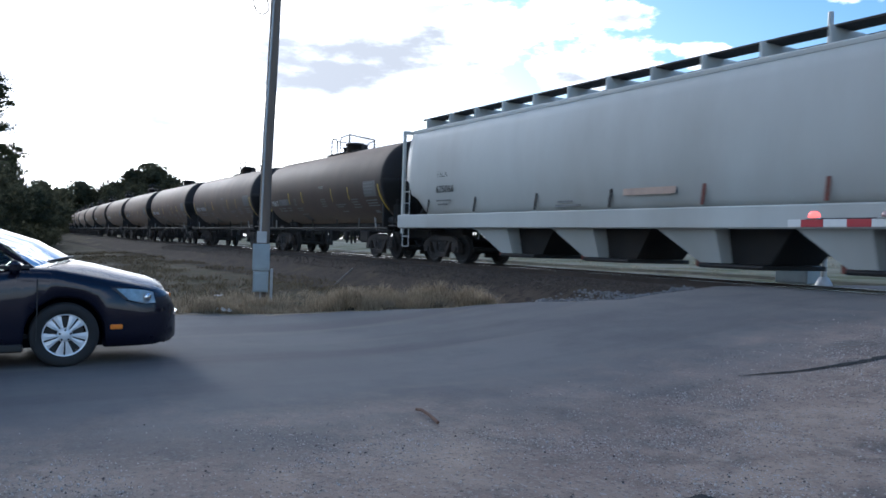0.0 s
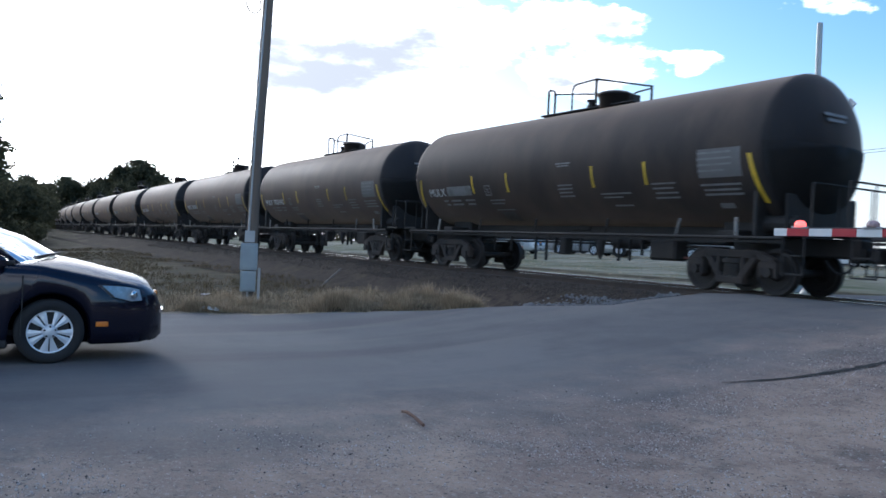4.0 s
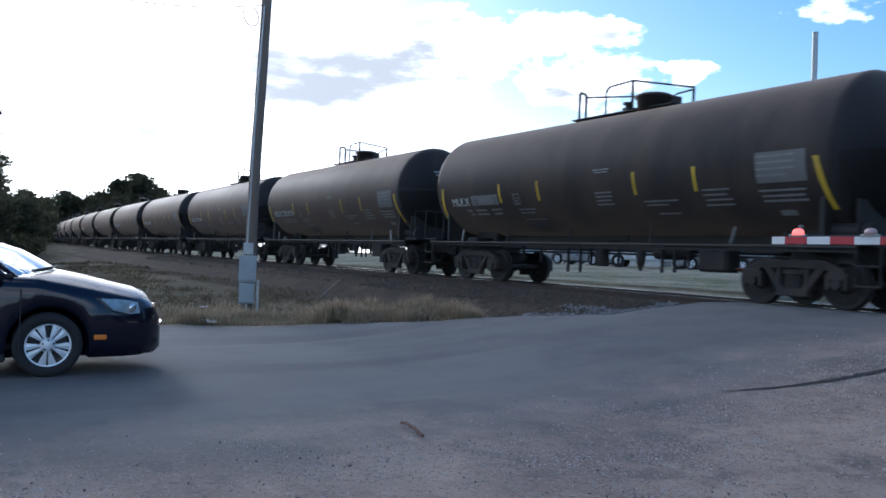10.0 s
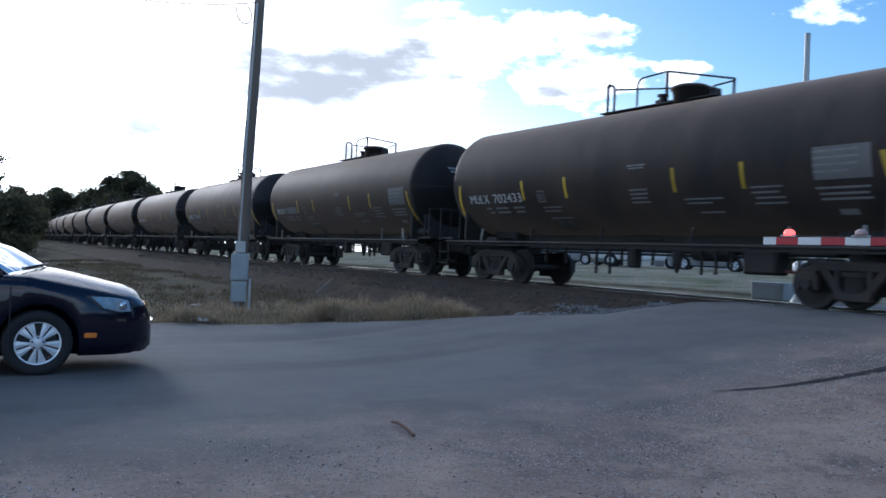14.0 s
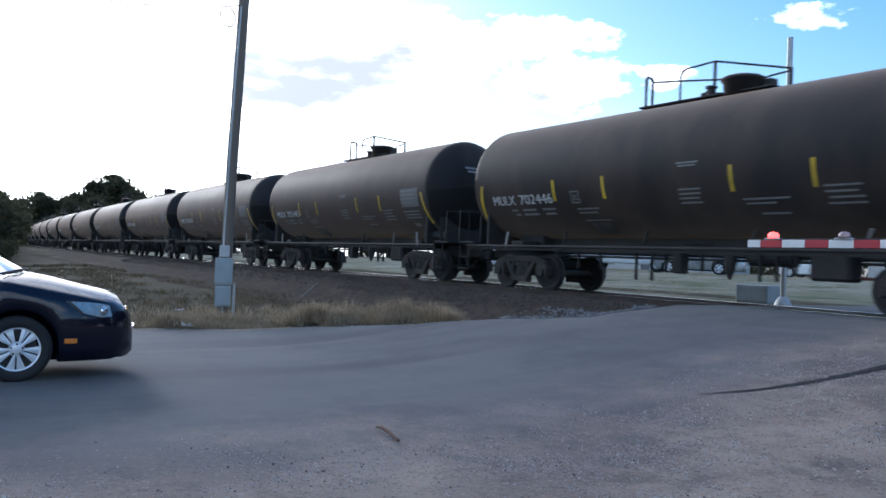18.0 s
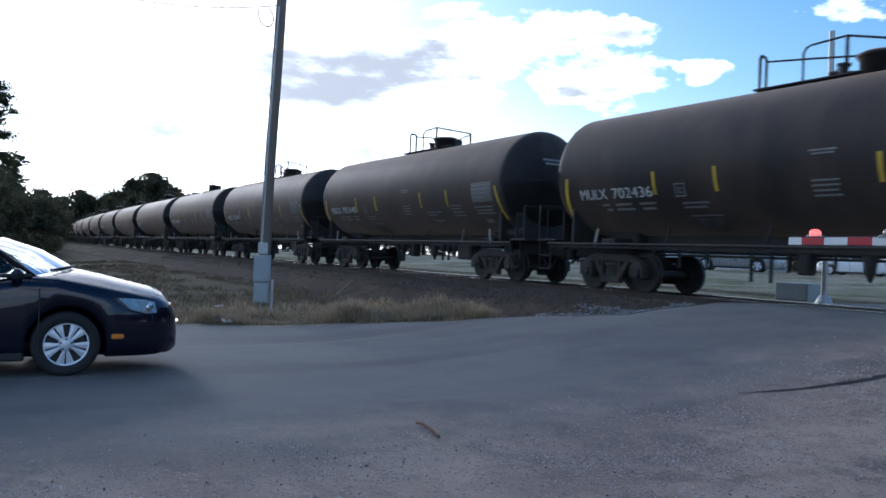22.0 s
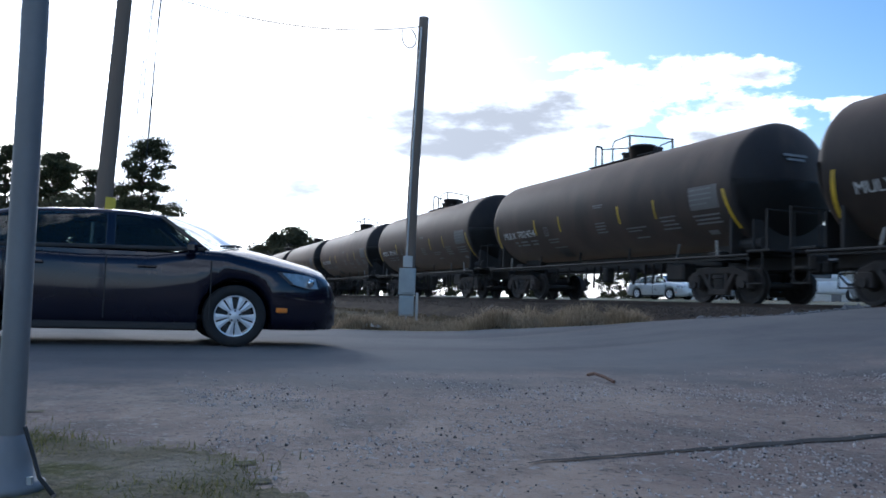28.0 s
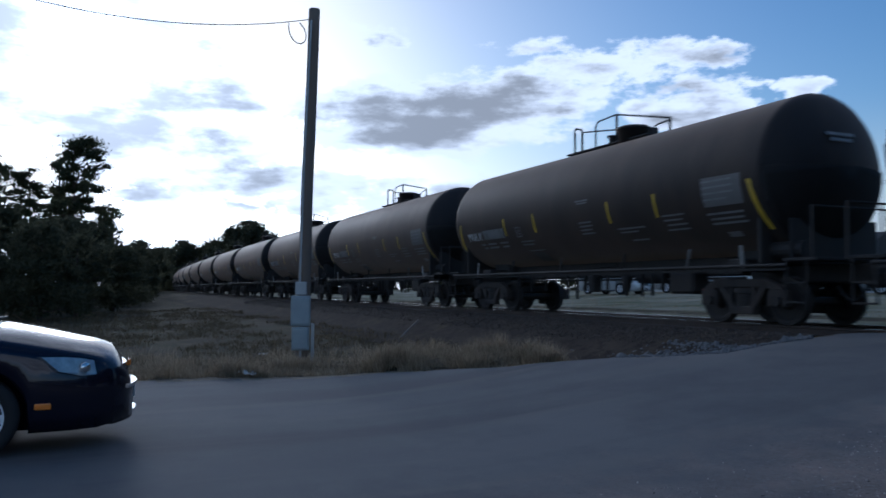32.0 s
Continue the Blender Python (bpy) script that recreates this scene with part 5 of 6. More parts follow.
for k, (dx, dy, z0, z1) in enumerate(((0.1, 0.42, 9.6, 3.9), (0.15, 0.55, 9.3, 4.2), (0.1, 0.72, 9.5, 3.3), (0.2, 0.62, 8.6, 3.0))):
    pts = [(P2T[0] + dx, -0.1 + dy * (1 - 0.6 * t) + 0.06 * math.sin(5 * t + k), z0 + (z1 - z0) * t) for t in [j / 8 for j in range(9)]]
    part("hanging_cable", pipe(pts, 0.010), M_CABLE, pole2)

# slender steel post close to the camera, on a cast base in the grass
LX, LY = -2.928, -0.436
post = empty("steel_post", "slim galvanised steel post on a cast base in the grass", "post")
lz = height(LX, LY)
part("shaft", bent_pole((LX, LY, lz + 0.03), (LX - 0.01, LY - 0.03, 3.9), 0.038, 0.036, 14, 6, 2), M_POST, post, "", True)
bm = lathe([(0.0, 0.0), (0.0, 0.10), (0.025, 0.10), (0.03, 0.075), (0.10, 0.055), (0.16, 0.042), (0.165, 0.0)], 20, "Z")
bmesh.ops.translate(bm, verts=bm.verts, vec=(LX, LY, lz + 0.012))
part("base_flange", bm, M_POST, post, "flared cast base", True)
for a in range(4):
    part("bolt", cyl((LX + 0.085 * math.cos(a * 1.571 + 0.8), LY + 0.085 * math.sin(a * 1.571 + 0.8), lz + 0.03), (LX + 0.085 * math.cos(a * 1.571 + 0.8), LY + 0.085 * math.sin(a * 1.571 + 0.8), lz + 0.06), 0.009, n=6), M_GALV, post)
part("loose_cord", pipe([(LX + 0.05, LY + 0.04, lz + 0.2), (LX + 0.08, LY + 0.07, lz + 0.12), (LX + 0.12, LY + 0.09, lz + 0.07), (LX + 0.13, LY + 0.13, lz + 0.02), (LX + 0.2, LY + 0.12, lz + 0.012)], 0.006), M_CABLE, post, "black loose cord at the foot")
w3 = part("drop_wire", pipe(sag((LX + 0.01, LY + 0.05, 1.98), (-6.0, -9.0, 4.2), 0.15), 0.005), M_CABLE, None)
tagged(w3, "thin black wire tied to the steel post", "wire")

# ---- crossing gear ----
GX, GY, GZ = -7.72, 11.0, 1.99
gate = empty("crossing_gate", "lowered red and white striped crossing gate arm with red lamps", "crossing gate")
k, x = 0, GX
while x < 1.2:
    w = 0.225 if k == 0 else 0.365
    part("arm_section", box((w, 0.055, 0.115), pose(x + w / 2, GY, GZ + 0.003 * (x - GX) - 0.055), 0.006), M_ARM_RED if k % 2 else M_ARM_WHITE, gate, "red reflective section" if k % 2 else "white reflective section")
    x += w
    k += 1
for k, lx in enumerate((-7.29, -6.18, -3.6)):
    L = part("lamp", box((0.26, 0.09, 0.035), pose(lx, GY, GZ + 0.02), 0.01), M_GALV, gate, "gate lamp on its bracket")
    part("lens", lathe([(0.0, 0.0), (0.0, 0.085), (0.05, 0.085), (0.085, 0.06), (0.1, 0.0)], 16, "Z"), M_LAMP_RED if k != 1 else M_LAMP_OFF, L, "red lamp lens", True).location = (lx, GY, GZ + 0.03)
part("lamp_cable", cyl((GX + 0.4, GY + 0.01, GZ + 0.012), (1.2, GY + 0.01, GZ + 0.03), 0.012, n=6), M_CABLE, gate)
part("mast", cyl((1.6, GY, height(1.6, GY)), (1.6, GY, 5.2), 0.065, n=14), M_GALV, gate, "aluminium signal mast")
part("mechanism", box((0.55, 0.5, 0.8), pose(1.5, GY, 1.9), 0.03), M_GALV, gate)
part("counterweight", box((0.7, 0.12, 0.3), pose(2.2, GY, 1.95), 0.02), M_STEEL_DARK, gate)

MX, MY = -12.66, 19.6
mz = height(MX, MY)
sig = empty("crossing_signal", "tall grey crossing signal mast with a white crossbuck", "crossing signal")
part("mast", cyl((MX, MY, mz - 0.05), (MX - 0.06, MY, 7.85), 0.075, n=14), M_GALV, sig, "grey steel mast")
part("mast_base", lathe([(0.0, 0.0), (0.0, 0.24), (0.12, 0.22), (0.3, 0.12), (0.32, 0.0)], 16, "Z"), M_GALV, sig, "", True).location = (MX, MY, mz)
for a in (45, -45):
    part("crossbuck_blade", box((1.22, 0.03, 0.23), Matrix.Translation((MX + 0.62, MY - 0.12 - 0.016 * (a > 0), 5.2)) @ Matrix.Rotation(radians(a), 4, "Y"), 0.004), M_SIGN, sig, "white crossbuck blade")
part("bracket", cyl((MX, MY - 0.05, 5.2), (MX + 0.65, MY - 0.1, 5.2), 0.035, n=8), M_GALV, sig)
for dx in (0.28, 0.98):
    d = part("flasher", lathe([(0.0, 0.0), (0.0, 0.3), (0.02, 0.3), (0.02, 0.1), (0.16, 0.1), (0.18, 0.0)], 20, "Y"), M_TRIM, sig, "black round flasher target", True)
    d.location = (MX + dx, MY - 0.1, 3.92)
    part("flasher_lens", lathe([(0.0, 0.0), (0.0, 0.1), (-0.03, 0.085), (-0.045, 0.0)], 18, "Y"), M_LAMP_RED if dx > 0.5 else M_LAMP_OFF, d, "lit red flasher lens" if dx > 0.5 else "unlit flasher lens", True)
part("cross_arm", cyl((MX, MY, 3.92), (MX + 1.2, MY, 3.92), 0.04, n=8), M_GALV, sig)
cab = empty("relay_cabinet", "low grey railway relay cabinet beyond the line", "cabinet")
part("body", box((1.0, 0.6, 0.5), pose(-13.7, 20.0, height(-13.7, 20.0) + 0.24), 0.02), M_BOX, cab)
part("door", box((0.9, 0.02, 0.4), pose(-13.7, 19.69, height(-13.7, 20.0) + 0.24), 0.006), M_BOX, cab)
for px, py in ((-60.0, 52.5), (40.0, 30.5)):
    p = empty('utility_pole', 'wooden line pole beyond the railway', 'utility pole')
    part('pole', bent_pole((px, py, 0), (px, py, 9.6), 0.15, 0.11, 10, 6, 1), M_PLANK, p, '', True)
    part('cross_arm', box((0.12, 2.0, 0.12), pose(px, py, 8.75), 0.01), M_PLANK, p)
for k, (za, zb) in enumerate(((7.3, 6.6), (7.0, 6.2))):
    w4 = part("line_wire", pipe(sag((-60.0, 52.0 + k, 8.82), (40.0, 30.0 + k, 8.82), 0.9, 24), 0.014), M_CABLE, None)
    tagged(w4, "thin overhead line wire beyond the railway", "wire", "overhead wires")

# ---- litter ----
sz = height(-23.9, 10.6)
stake = part("leaning_stake", pipe([(-23.95, 10.6, sz - 0.05), (-23.77, 10.86, sz + 0.26), (-23.6, 11.12, sz + 0.55)], 0.034, 8), M_STAKE, None)
tagged(stake, "weathered wooden stake leaning in the grass", "stake")
bm = pipe([(-5.97, 3.46, 0.035), (-5.83, 3.43, 0.06), (-5.66, 3.41, 0.05), (-5.48, 3.38, 0.03)], 0.014)
stick = part("stick", bm, M_STICK, None)
tagged(stick, "short reddish-brown broken stick on the gravel", "stick")
def scrap(x, y, s, a, m, label):
    bm = bmesh.new()
    n = 5
    g = [[bm.verts.new(((i / n - .5) * s, (j / n - .5) * s * 0.7, 0.35 * s * abs(noise.noise((i * .7, j * .7, a))))) for j in range(n + 1)] for i in range(n + 1)]
    for i in range(n):
        for j in range(n):
            bm.faces.new((g[i][j], g[i + 1][j], g[i + 1][j + 1], g[i][j + 1]))
    bmesh.ops.solidify(bm, geom=bm.faces[:], thickness=0.008)
    o = part("litter_scrap", bm, m, None)
    o.matrix_basis = Matrix.Translation((x, y, height(x, y) + 0.05)) @ Matrix.Rotation(a, 4, "Z")
    tagged(o, label, "litter", "scraps of litter")
scrap(-15.05, 4.43, 0.36, 0.4, M_PAPER, "crumpled white paper scrap at the road edge")
scrap(-18.5, 5.7, 0.16, 1.4, M_PAPER, "crumpled white paper scrap in the grass")
scrap(-15.9, 4.35, 0.13, 2.4, M_PAPER, "crumpled white paper scrap in the grass")
scrap(-20.2, 5.8, 0.2, 2.0, M_PAPER, "crumpled white paper scrap in the grass")


# ---- the waiting car ----
def loft(stations):
    """stations: (y, half profile of (x, z) from the bottom centre up to the top centre)."""
    bm = bmesh.new()
    rows = []
    for y, prof in stations:
        L = [bm.verts.new((x, y, z)) for x, z in prof]
        R = [bm.verts.new((-x, y, z)) for x, z in prof]
        rows.append((L, R))
    for (L0, R0), (L1, R1) in zip(rows[:-1], rows[1:]):
        for k in range(len(L0) - 1):
            bm.faces.new((L0[k], L0[k + 1], L1[k + 1], L1[k]))
            bm.faces.new((R0[k + 1], R0[k], R1[k], R1[k + 1]))
    for L, R in (rows[0], rows[-1]):
        bm.faces.new(L + list(reversed(R)))
    bmesh.ops.remove_doubles(bm, verts=bm.verts, dist=0.001)
    bmesh.ops.recalc_face_normals(bm, faces=bm.faces)
    return bm


def car_wheel(parent, x, y, side):
    t = part("wheel", lathe([(-0.1, 0.23), (-0.11, 0.31), (-0.085, 0.345), (0.085, 0.345), (0.11, 0.31), (0.1, 0.23), (-0.1, 0.23)], 36, "X"), M_TYRE, parent, "black tyre with silver wheel cover", True)
    t.matrix_basis = Matrix.Translation((x, y, 0.345))
    s = side
    bm = lathe([(0.06, 0.215), (0.095, 0.215), (0.1, 0.23), (0.085, 0.238), (0.06, 0.238), (0.06, 0.215)], 36)
    for v in bm.verts:
        v.co.x *= s
    bmesh.ops.recalc_face_normals(bm, faces=bm.faces)
    part("wheel_rim", bm, M_RIM, t, "silver rim ring")
    bm = lathe([(0.06, 0.0), (0.06, 0.08), (0.095, 0.075), (0.108, 0.05), (0.11, 0.0)], 20)
    for v in bm.verts:
        v.co.x *= s
    bmesh.ops.recalc_face_normals(bm, faces=bm.faces)
    part("hub_cap", bm, M_RIM, t, "silver hub cap", True)
    # five broad spokes, each a pair of widening petals
    for k in range(5):
        for d in (-1, 1):
            bm = bmesh.new()
            a = 2 * math.pi * k / 5 + 1.57 + 0.628 + d * 0.24
            ring = []
            for r, hw, px in ((0.065, 0.011, 0.100), (0.14, 0.026, 0.098), (0.222, 0.043, 0.090)):
                u, v = Vector((0, math.cos(a), math.sin(a))), Vector((0, -math.sin(a), math.cos(a)))
                ring.append([bm.verts.new(u * r + v * hw * q + Vector((s * (px - dz), 0, 0))) for q, dz in ((-1, 0.006), (0, 0.0), (1, 0.006), (1, 0.03), (-1, 0.03))])
            for A, B in zip(ring[:-1], ring[1:]):
                for j in range(5):
                    bm.faces.new((A[j], A[(j + 1) % 5], B[(j + 1) % 5], B[j]))
            bm.faces.new(ring[0])
            bm.faces.new(ring[-1])
            bmesh.ops.recalc_face_normals(bm, faces=bm.faces)
            part("spoke", bm, M_RIM, t)
    for k in range(5):
        a = 2 * math.pi * k / 5 + 1.57
        part("lug_hole", cyl((s * 0.1, 0.056 * math.cos(a), 0.056 * math.sin(a)), (s * 0.111, 0.056 * math.cos(a), 0.056 * math.sin(a)), 0.011, n=8), M_TRIM, t)
    bm = cyl((s * 0.02, 0, 0), (s * 0.05, 0, 0), 0.2, n=24)
    part("brake_backing", bm, M_TRIM, t)


def arch(y, yc, r):
    return math.sqrt(max(0.0, r * r - (y - yc) ** 2))


def sedan(name, label, paint, m):
    """A four-door sedan heading +Y; front axle at y = 0, wheelbase 2.69."""
    car = empty(name, label, "car", m=m)
    WB, W = 2.69, 0.895
    shoulder = [(-3.72, 0.70, 0.93, 0.60), (-3.62, 0.80, 0.99, 0.72), (-3.3, 0.86, 1.03, 0.80), (-2.9, 0.885, 1.02, 0.82), (-2.3, 0.895, 0.99, 0.82), (-1.6, 0.895, 0.97, 0.82), (-0.9, 0.895, 0.985, 0.82),
                (-0.45, 0.893, 1.07, 0.78), (-0.1, 0.89, 1.055, 0.77), (0.2, 0.885, 1.0, 0.74), (0.5, 0.87, 0.945, 0.70), (0.77, 0.84, 0.895, 0.66), (0.96, 0.78, 0.86, 0.58), (1.09, 0.69, 0.82, 0.50), (1.17, 0.60, 0.74, 0.44), (1.24, 0.48, 0.62, 0.36), (1.28, 0.34, 0.52, 0.26)]

    def crown(y):
        return 0.03 - 0.34 * smooth(-2.95, -2.7, y) * (1 - smooth(-0.8, -0.5, y)) + 0.10 * smooth(-0.5, 0.2, y) - 0.035 * smooth(0.3, 1.1, y) - 0.065 * smooth(1.07, 1.26, y)
    # finer stations round the wheel arches
    ys = sorted({q[0] for q in shoulder} | {c + d for c in (0.0, -WB) for d in (-0.41, -0.395, -0.36, -0.27, -0.14, 0.0, 0.14, 0.27, 0.36, 0.395, 0.41)})
    def at(y):
        for (a, *u), (b, *v) in zip(shoulder[:-1], shoulder[1:]):
            if a <= y <= b:
                t = (y - a) / (b - a)
                return [p + (q - p) * t for p, q in zip(u, v)]
        return shoulder[-1][1:]
    st = []
    for y in ys:
        w, zt, wt = at(y)
        zb = 0.19 + 0.10 * smooth(-3.4, -3.7, y) + 0.05 * smooth(0.9, 1.27, y) if y > -3.4 else 0.19 + 0.12 * smooth(3.4, 3.7, -y)
        lo = zb
        for c in (0.0, -WB):
            a = arch(y, c, 0.405)
            if a > 0:
                lo = max(lo, 0.345 + a)
        wt = min(wt, w * 0.93)
        st.append((y, [(0, zb), (w * 0.70, zb), (w * 0.71, lo), (w * 0.955, lo + 0.005), (w * 0.985, max(lo + 0.02, zb + 0.14)), (w, max(lo + 0.03, zt - 0.36)), (w * 0.985, max(lo + 0.04, zt - 0.12)), ((w * 0.985 + wt) / 2 + 0.02, zt - 0.03), (wt, zt), (wt * 0.9, zt + 0.25 * crown(y)), (wt * 0.6, zt + 0.7 * crown(y)), (wt * 0.3, zt + 0.93 * crown(y)), (0, zt + crown(y))]))
    part("body", loft(st), paint, car, "", True)
    # greenhouse: glass sides, pillars and roof
    gh = [(-3.22, 0.70, 1.05, 0.62, 1.06), (-2.75, 0.76, 1.03, 0.56, 1.32), (-2.3, 0.78, 1.01, 0.56, 1.43), (-1.6, 0.79, 0.985, 0.57, 1.475), (-1.1, 0.79, 0.975, 0.57, 1.475), (-0.80, 0.78, 0.98, 0.56, 1.435)]
    # roof skin
    bm = bmesh.new()
    rows = []
    for y, wb, zb, wt, zt in gh[1:6]:
        rows.append([bm.verts.new((x, y + (0.2 * max(0, 1 - (x / wt) ** 2) if y > -0.9 else 0), z)) for x, z in ((-wt - 0.015, zt - 0.045), (-wt + 0.06, zt), (-wt * 0.5, zt + 0.025), (0, zt + 0.032), (wt * 0.5, zt + 0.025), (wt - 0.06, zt), (wt + 0.015, zt - 0.045))])
    for A, B in zip(rows[:-1], rows[1:]):
        for k in range(6):
            bm.faces.new((A[k], A[k + 1], B[k + 1], B[k]))
    bmesh.ops.recalc_face_normals(bm, faces=bm.faces)
    bmesh.ops.solidify(bm, geom=bm.faces[:], thickness=0.03)
    part("roof", bm, paint, car, "", True)

    def glaze(nm, quads, label=""):
        bm = bmesh.new()
        for q in quads:
            bm.faces.new([bm.verts.new(v) for v in q])
        bmesh.ops.remove_doubles(bm, verts=bm.verts, dist=0.001)
        o = part(nm, bm, M_SCREEN if nm == "windscreen" else M_GLASS, car, label, nm == "windscreen")
        o.visible_shadow = False
        return o
    bow = lambda u: 1 - u * u
    cols = [(-1 + k / 4) for k in range(9)]
    top = [(0.56 * u, -0.81 + 0.21 * bow(u), 1.425 + 0.05 * bow(u)) for u in cols]
    low = [(0.71 * u, -0.31 + 0.46 * bow(u), 1.075 + 0.08 * bow(u)) for u in cols]
    mid = [((a[0] + b[0]) / 2, (a[1] + b[1]) / 2 + 0.02, (a[2] + b[2]) / 2 + 0.035) for a, b in zip(top, low)]
    glaze("windscreen", [(A[k], A[k + 1], B[k + 1], B[k]) for A, B in ((mid, top), (low, mid)) for k in range(8)], "sky-reflecting windscreen")
    glaze("rear_window", [((-0.54, -2.72, 1.31), (-0.62, -3.2, 1.05), (0.62, -3.2, 1.05), (0.54, -2.72, 1.31))])
    for s in (-1, 1):
        glaze("side_window", [((s * 0.775, -0.42, 1.06), (s * 0.60, -0.82, 1.40), (s * 0.59, -1.28, 1.43), (s * 0.785, -1.28, 1.0))], "tinted front side window")
        glaze("side_window", [((s * 0.785, -1.38, 1.0), (s * 0.59, -1.38, 1.43), (s * 0.585, -2.2, 1.40), (s * 0.60, -2.5, 1.31), (s * 0.755, -2.62, 1.04))], "tinted rear side window")
        def bar(a, b, w=0.05):
            p, q = Vector(a), Vector(b)
            d = q - p
            return box((w, 0.045, d.length), Matrix.Translation((p + q) / 2) @ d.to_track_quat("Z", "Y").to_matrix().to_4x4(), 0.01)
        part("pillar", bar((s * 0.735, -0.30, 1.05), (s * 0.575, -0.81, 1.43), 0.05), paint, car)
        part("pillar", bar((s * 0.787, -1.33, 0.98), (s * 0.585, -1.33, 1.44), 0.09), paint, car)
        part("pillar", bar((s * 0.74, -3.15, 1.03), (s * 0.565, -2.6, 1.32), 0.13), paint, car)
        part("window_sill_trim", bar((s * 0.815, -2.9, 1.015), (s * 0.80, -0.35, 1.075), 0.075), M_TRIM, car)
        part("mirror", box((0.2, 0.11, 0.14), pose(s * 0.94, -0.5, 1.08, 0, 0, 0), 0.04), paint, car, "door mirror")
        part("door_top", box((0.06, 2.5, 0.1), pose(s * 0.80, -1.62, 0.975, 0, s * -6, 0), 0.015), paint, car)
        for y in (-0.95, -2.05):
            part("door_handle", box((0.03, 0.2, 0.035), pose(s * 0.905, y, 0.86), 0.012), paint, car)
        for y, z0, z1 in ((-0.28, 0.3, 0.95), (-1.36, 0.3, 0.97), (-2.32, 0.55, 0.99)):
            part("door_gap", box((0.012, 0.012, z1 - z0), pose(s * 0.893, y, (z0 + z1) / 2), 0), M_TRIM, car)
        part("sill", box((0.05, 1.9, 0.09), pose(s * 0.86, -1.35, 0.22), 0.02), M_TRIM, car)
        # front corner: swept lamp, amber marker
        bm = bmesh.new()
        P = [(0.872, 0.48, 0.85), (0.825, 0.66, 0.842), (0.785, 0.80, 0.825), (0.745, 0.90, 0.80), (0.775, 0.925, 0.68), (0.835, 0.80, 0.675), (0.868, 0.62, 0.72)]
        o = [bm.verts.new((s * (x + 0.022), y + 0.022, z)) for x, y, z in P]
        i = [bm.verts.new((s * (x - 0.08), y - 0.08, z)) for x, y, z in P]
        bm.faces.new(o)
        for k in range(7):
            bm.faces.new((o[k], i[k], i[(k + 1) % 7], o[(k + 1) % 7]))
        bmesh.ops.recalc_face_normals(bm, faces=bm.faces)
        hl = part("headlight", bm, M_LENS, car, "clear swept headlight")
        bulb = lathe([(0.0, 0.0), (0.0, 0.05), (0.02, 0.045), (0.03, 0.0)], 16, "Y")
        part("reflector_bowl", bulb, M_CHROME, hl, "", True).matrix_basis = pose(s * 0.825, 0.845, 0.745, 0, 0, -s * 55)
        part("marker_lamp", box((0.03, 0.13, 0.055), pose(s * 0.862, 0.52, 0.42, 0, 0, -s * 3), 0.008), M_AMBER, car, "amber side marker")
        part("tail_lamp", box((0.3, 0.06, 0.16), pose(s * 0.6, -3.68, 0.86), 0.03), M_ARM_RED, car, "red tail lamp")
        for y in (0.0, -WB):
            car_wheel(car, s * 0.775, y, s)
    # nose: grille, badge bar, lower lip, plate
    def band(y0, curve, hw, z0, z1, deep, lean=0.0):
        """A bowed bar across the nose."""
        b2, prev = bmesh.new(), None
        for k in range(9):
            u = -1 + k / 4
            yy = y0 - curve * u * u
            row = [b2.verts.new((hw * u, yy + dy, z)) for dy, z in ((0.0, z0), (lean, z1), (lean - deep, z1), (-deep, z0))]
            if prev:
                for j in range(4):
                    b2.faces.new((prev[j], prev[(j + 1) % 4], row[(j + 1) % 4], row[j]))
            else:
                b2.faces.new(row)
            prev = row
        b2.faces.new(prev)
        bmesh.ops.recalc_face_normals(b2, faces=b2.faces)
        return b2
    part("upper_grille", band(1.2, 0.08, 0.5, 0.735, 0.775, 0.12, -0.05), M_TRIM, car, "black upper grille")
    part("grille_bar", band(1.262, 0.085, 0.53, 0.675, 0.735, 0.14, -0.03), M_CHROME, car, "chrome bar across the grille")
    part("lower_grille", band(1.285, 0.09, 0.5, 0.55, 0.672, 0.12, -0.045), M_TRIM, car, "black lower grille")
    part("grille_surround", band(1.335, 0.1, 0.53, 0.515, 0.55, 0.12), M_CHROME, car)
    part("badge", box((0.16, 0.03, 0.06), pose(0, 1.26, 0.715), 0.012), M_AMBER, car, "small gold badge")
    part("bumper_trim", band(1.33, 0.12, 0.5, 0.258, 0.285, 0.12), M_CHROME, car, "thin bright bumper trim")
    part("bumper_lip", band(1.3, 0.2, 0.62, 0.2, 0.25, 0.14), M_TRIM, car)
    part("air_intake", band(1.305, 0.32, 0.42, 0.30, 0.38, 0.06), M_TRIM, car)
    part("number_plate", box((0.31, 0.015, 0.155), pose(0, 1.305, 0.46), 0.004), M_PLATE, car)
    part("wiper", pipe([(-0.05, 0.17, 1.17), (0.3, 0.06, 1.165), (0.6, -0.16, 1.13)], 0.012), M_TRIM, car)
    part("wiper", pipe([(-0.62, -0.12, 1.13), (-0.1, 0.14, 1.175)], 0.012), M_TRIM, car)
    # cabin
    part("floor_pan", box((1.4, 2.9, 0.05), pose(0, -1.4, 0.32)), M_SEAT, car)
    part("dashboard", box((1.36, 0.45, 0.28), pose(0, -0.05, 0.86), 0.06), M_SEAT, car)
    for x in (-0.36, 0.36):
        bm = box((0.5, 0.16, 0.62), pose(x, -1.35, 0.84, -14), 0.05)
        part("seat_back", bm, M_SEAT, car)
        part("headrest", box((0.26, 0.1, 0.18), pose(x, -1.45, 1.22), 0.03), M_SEAT, car)
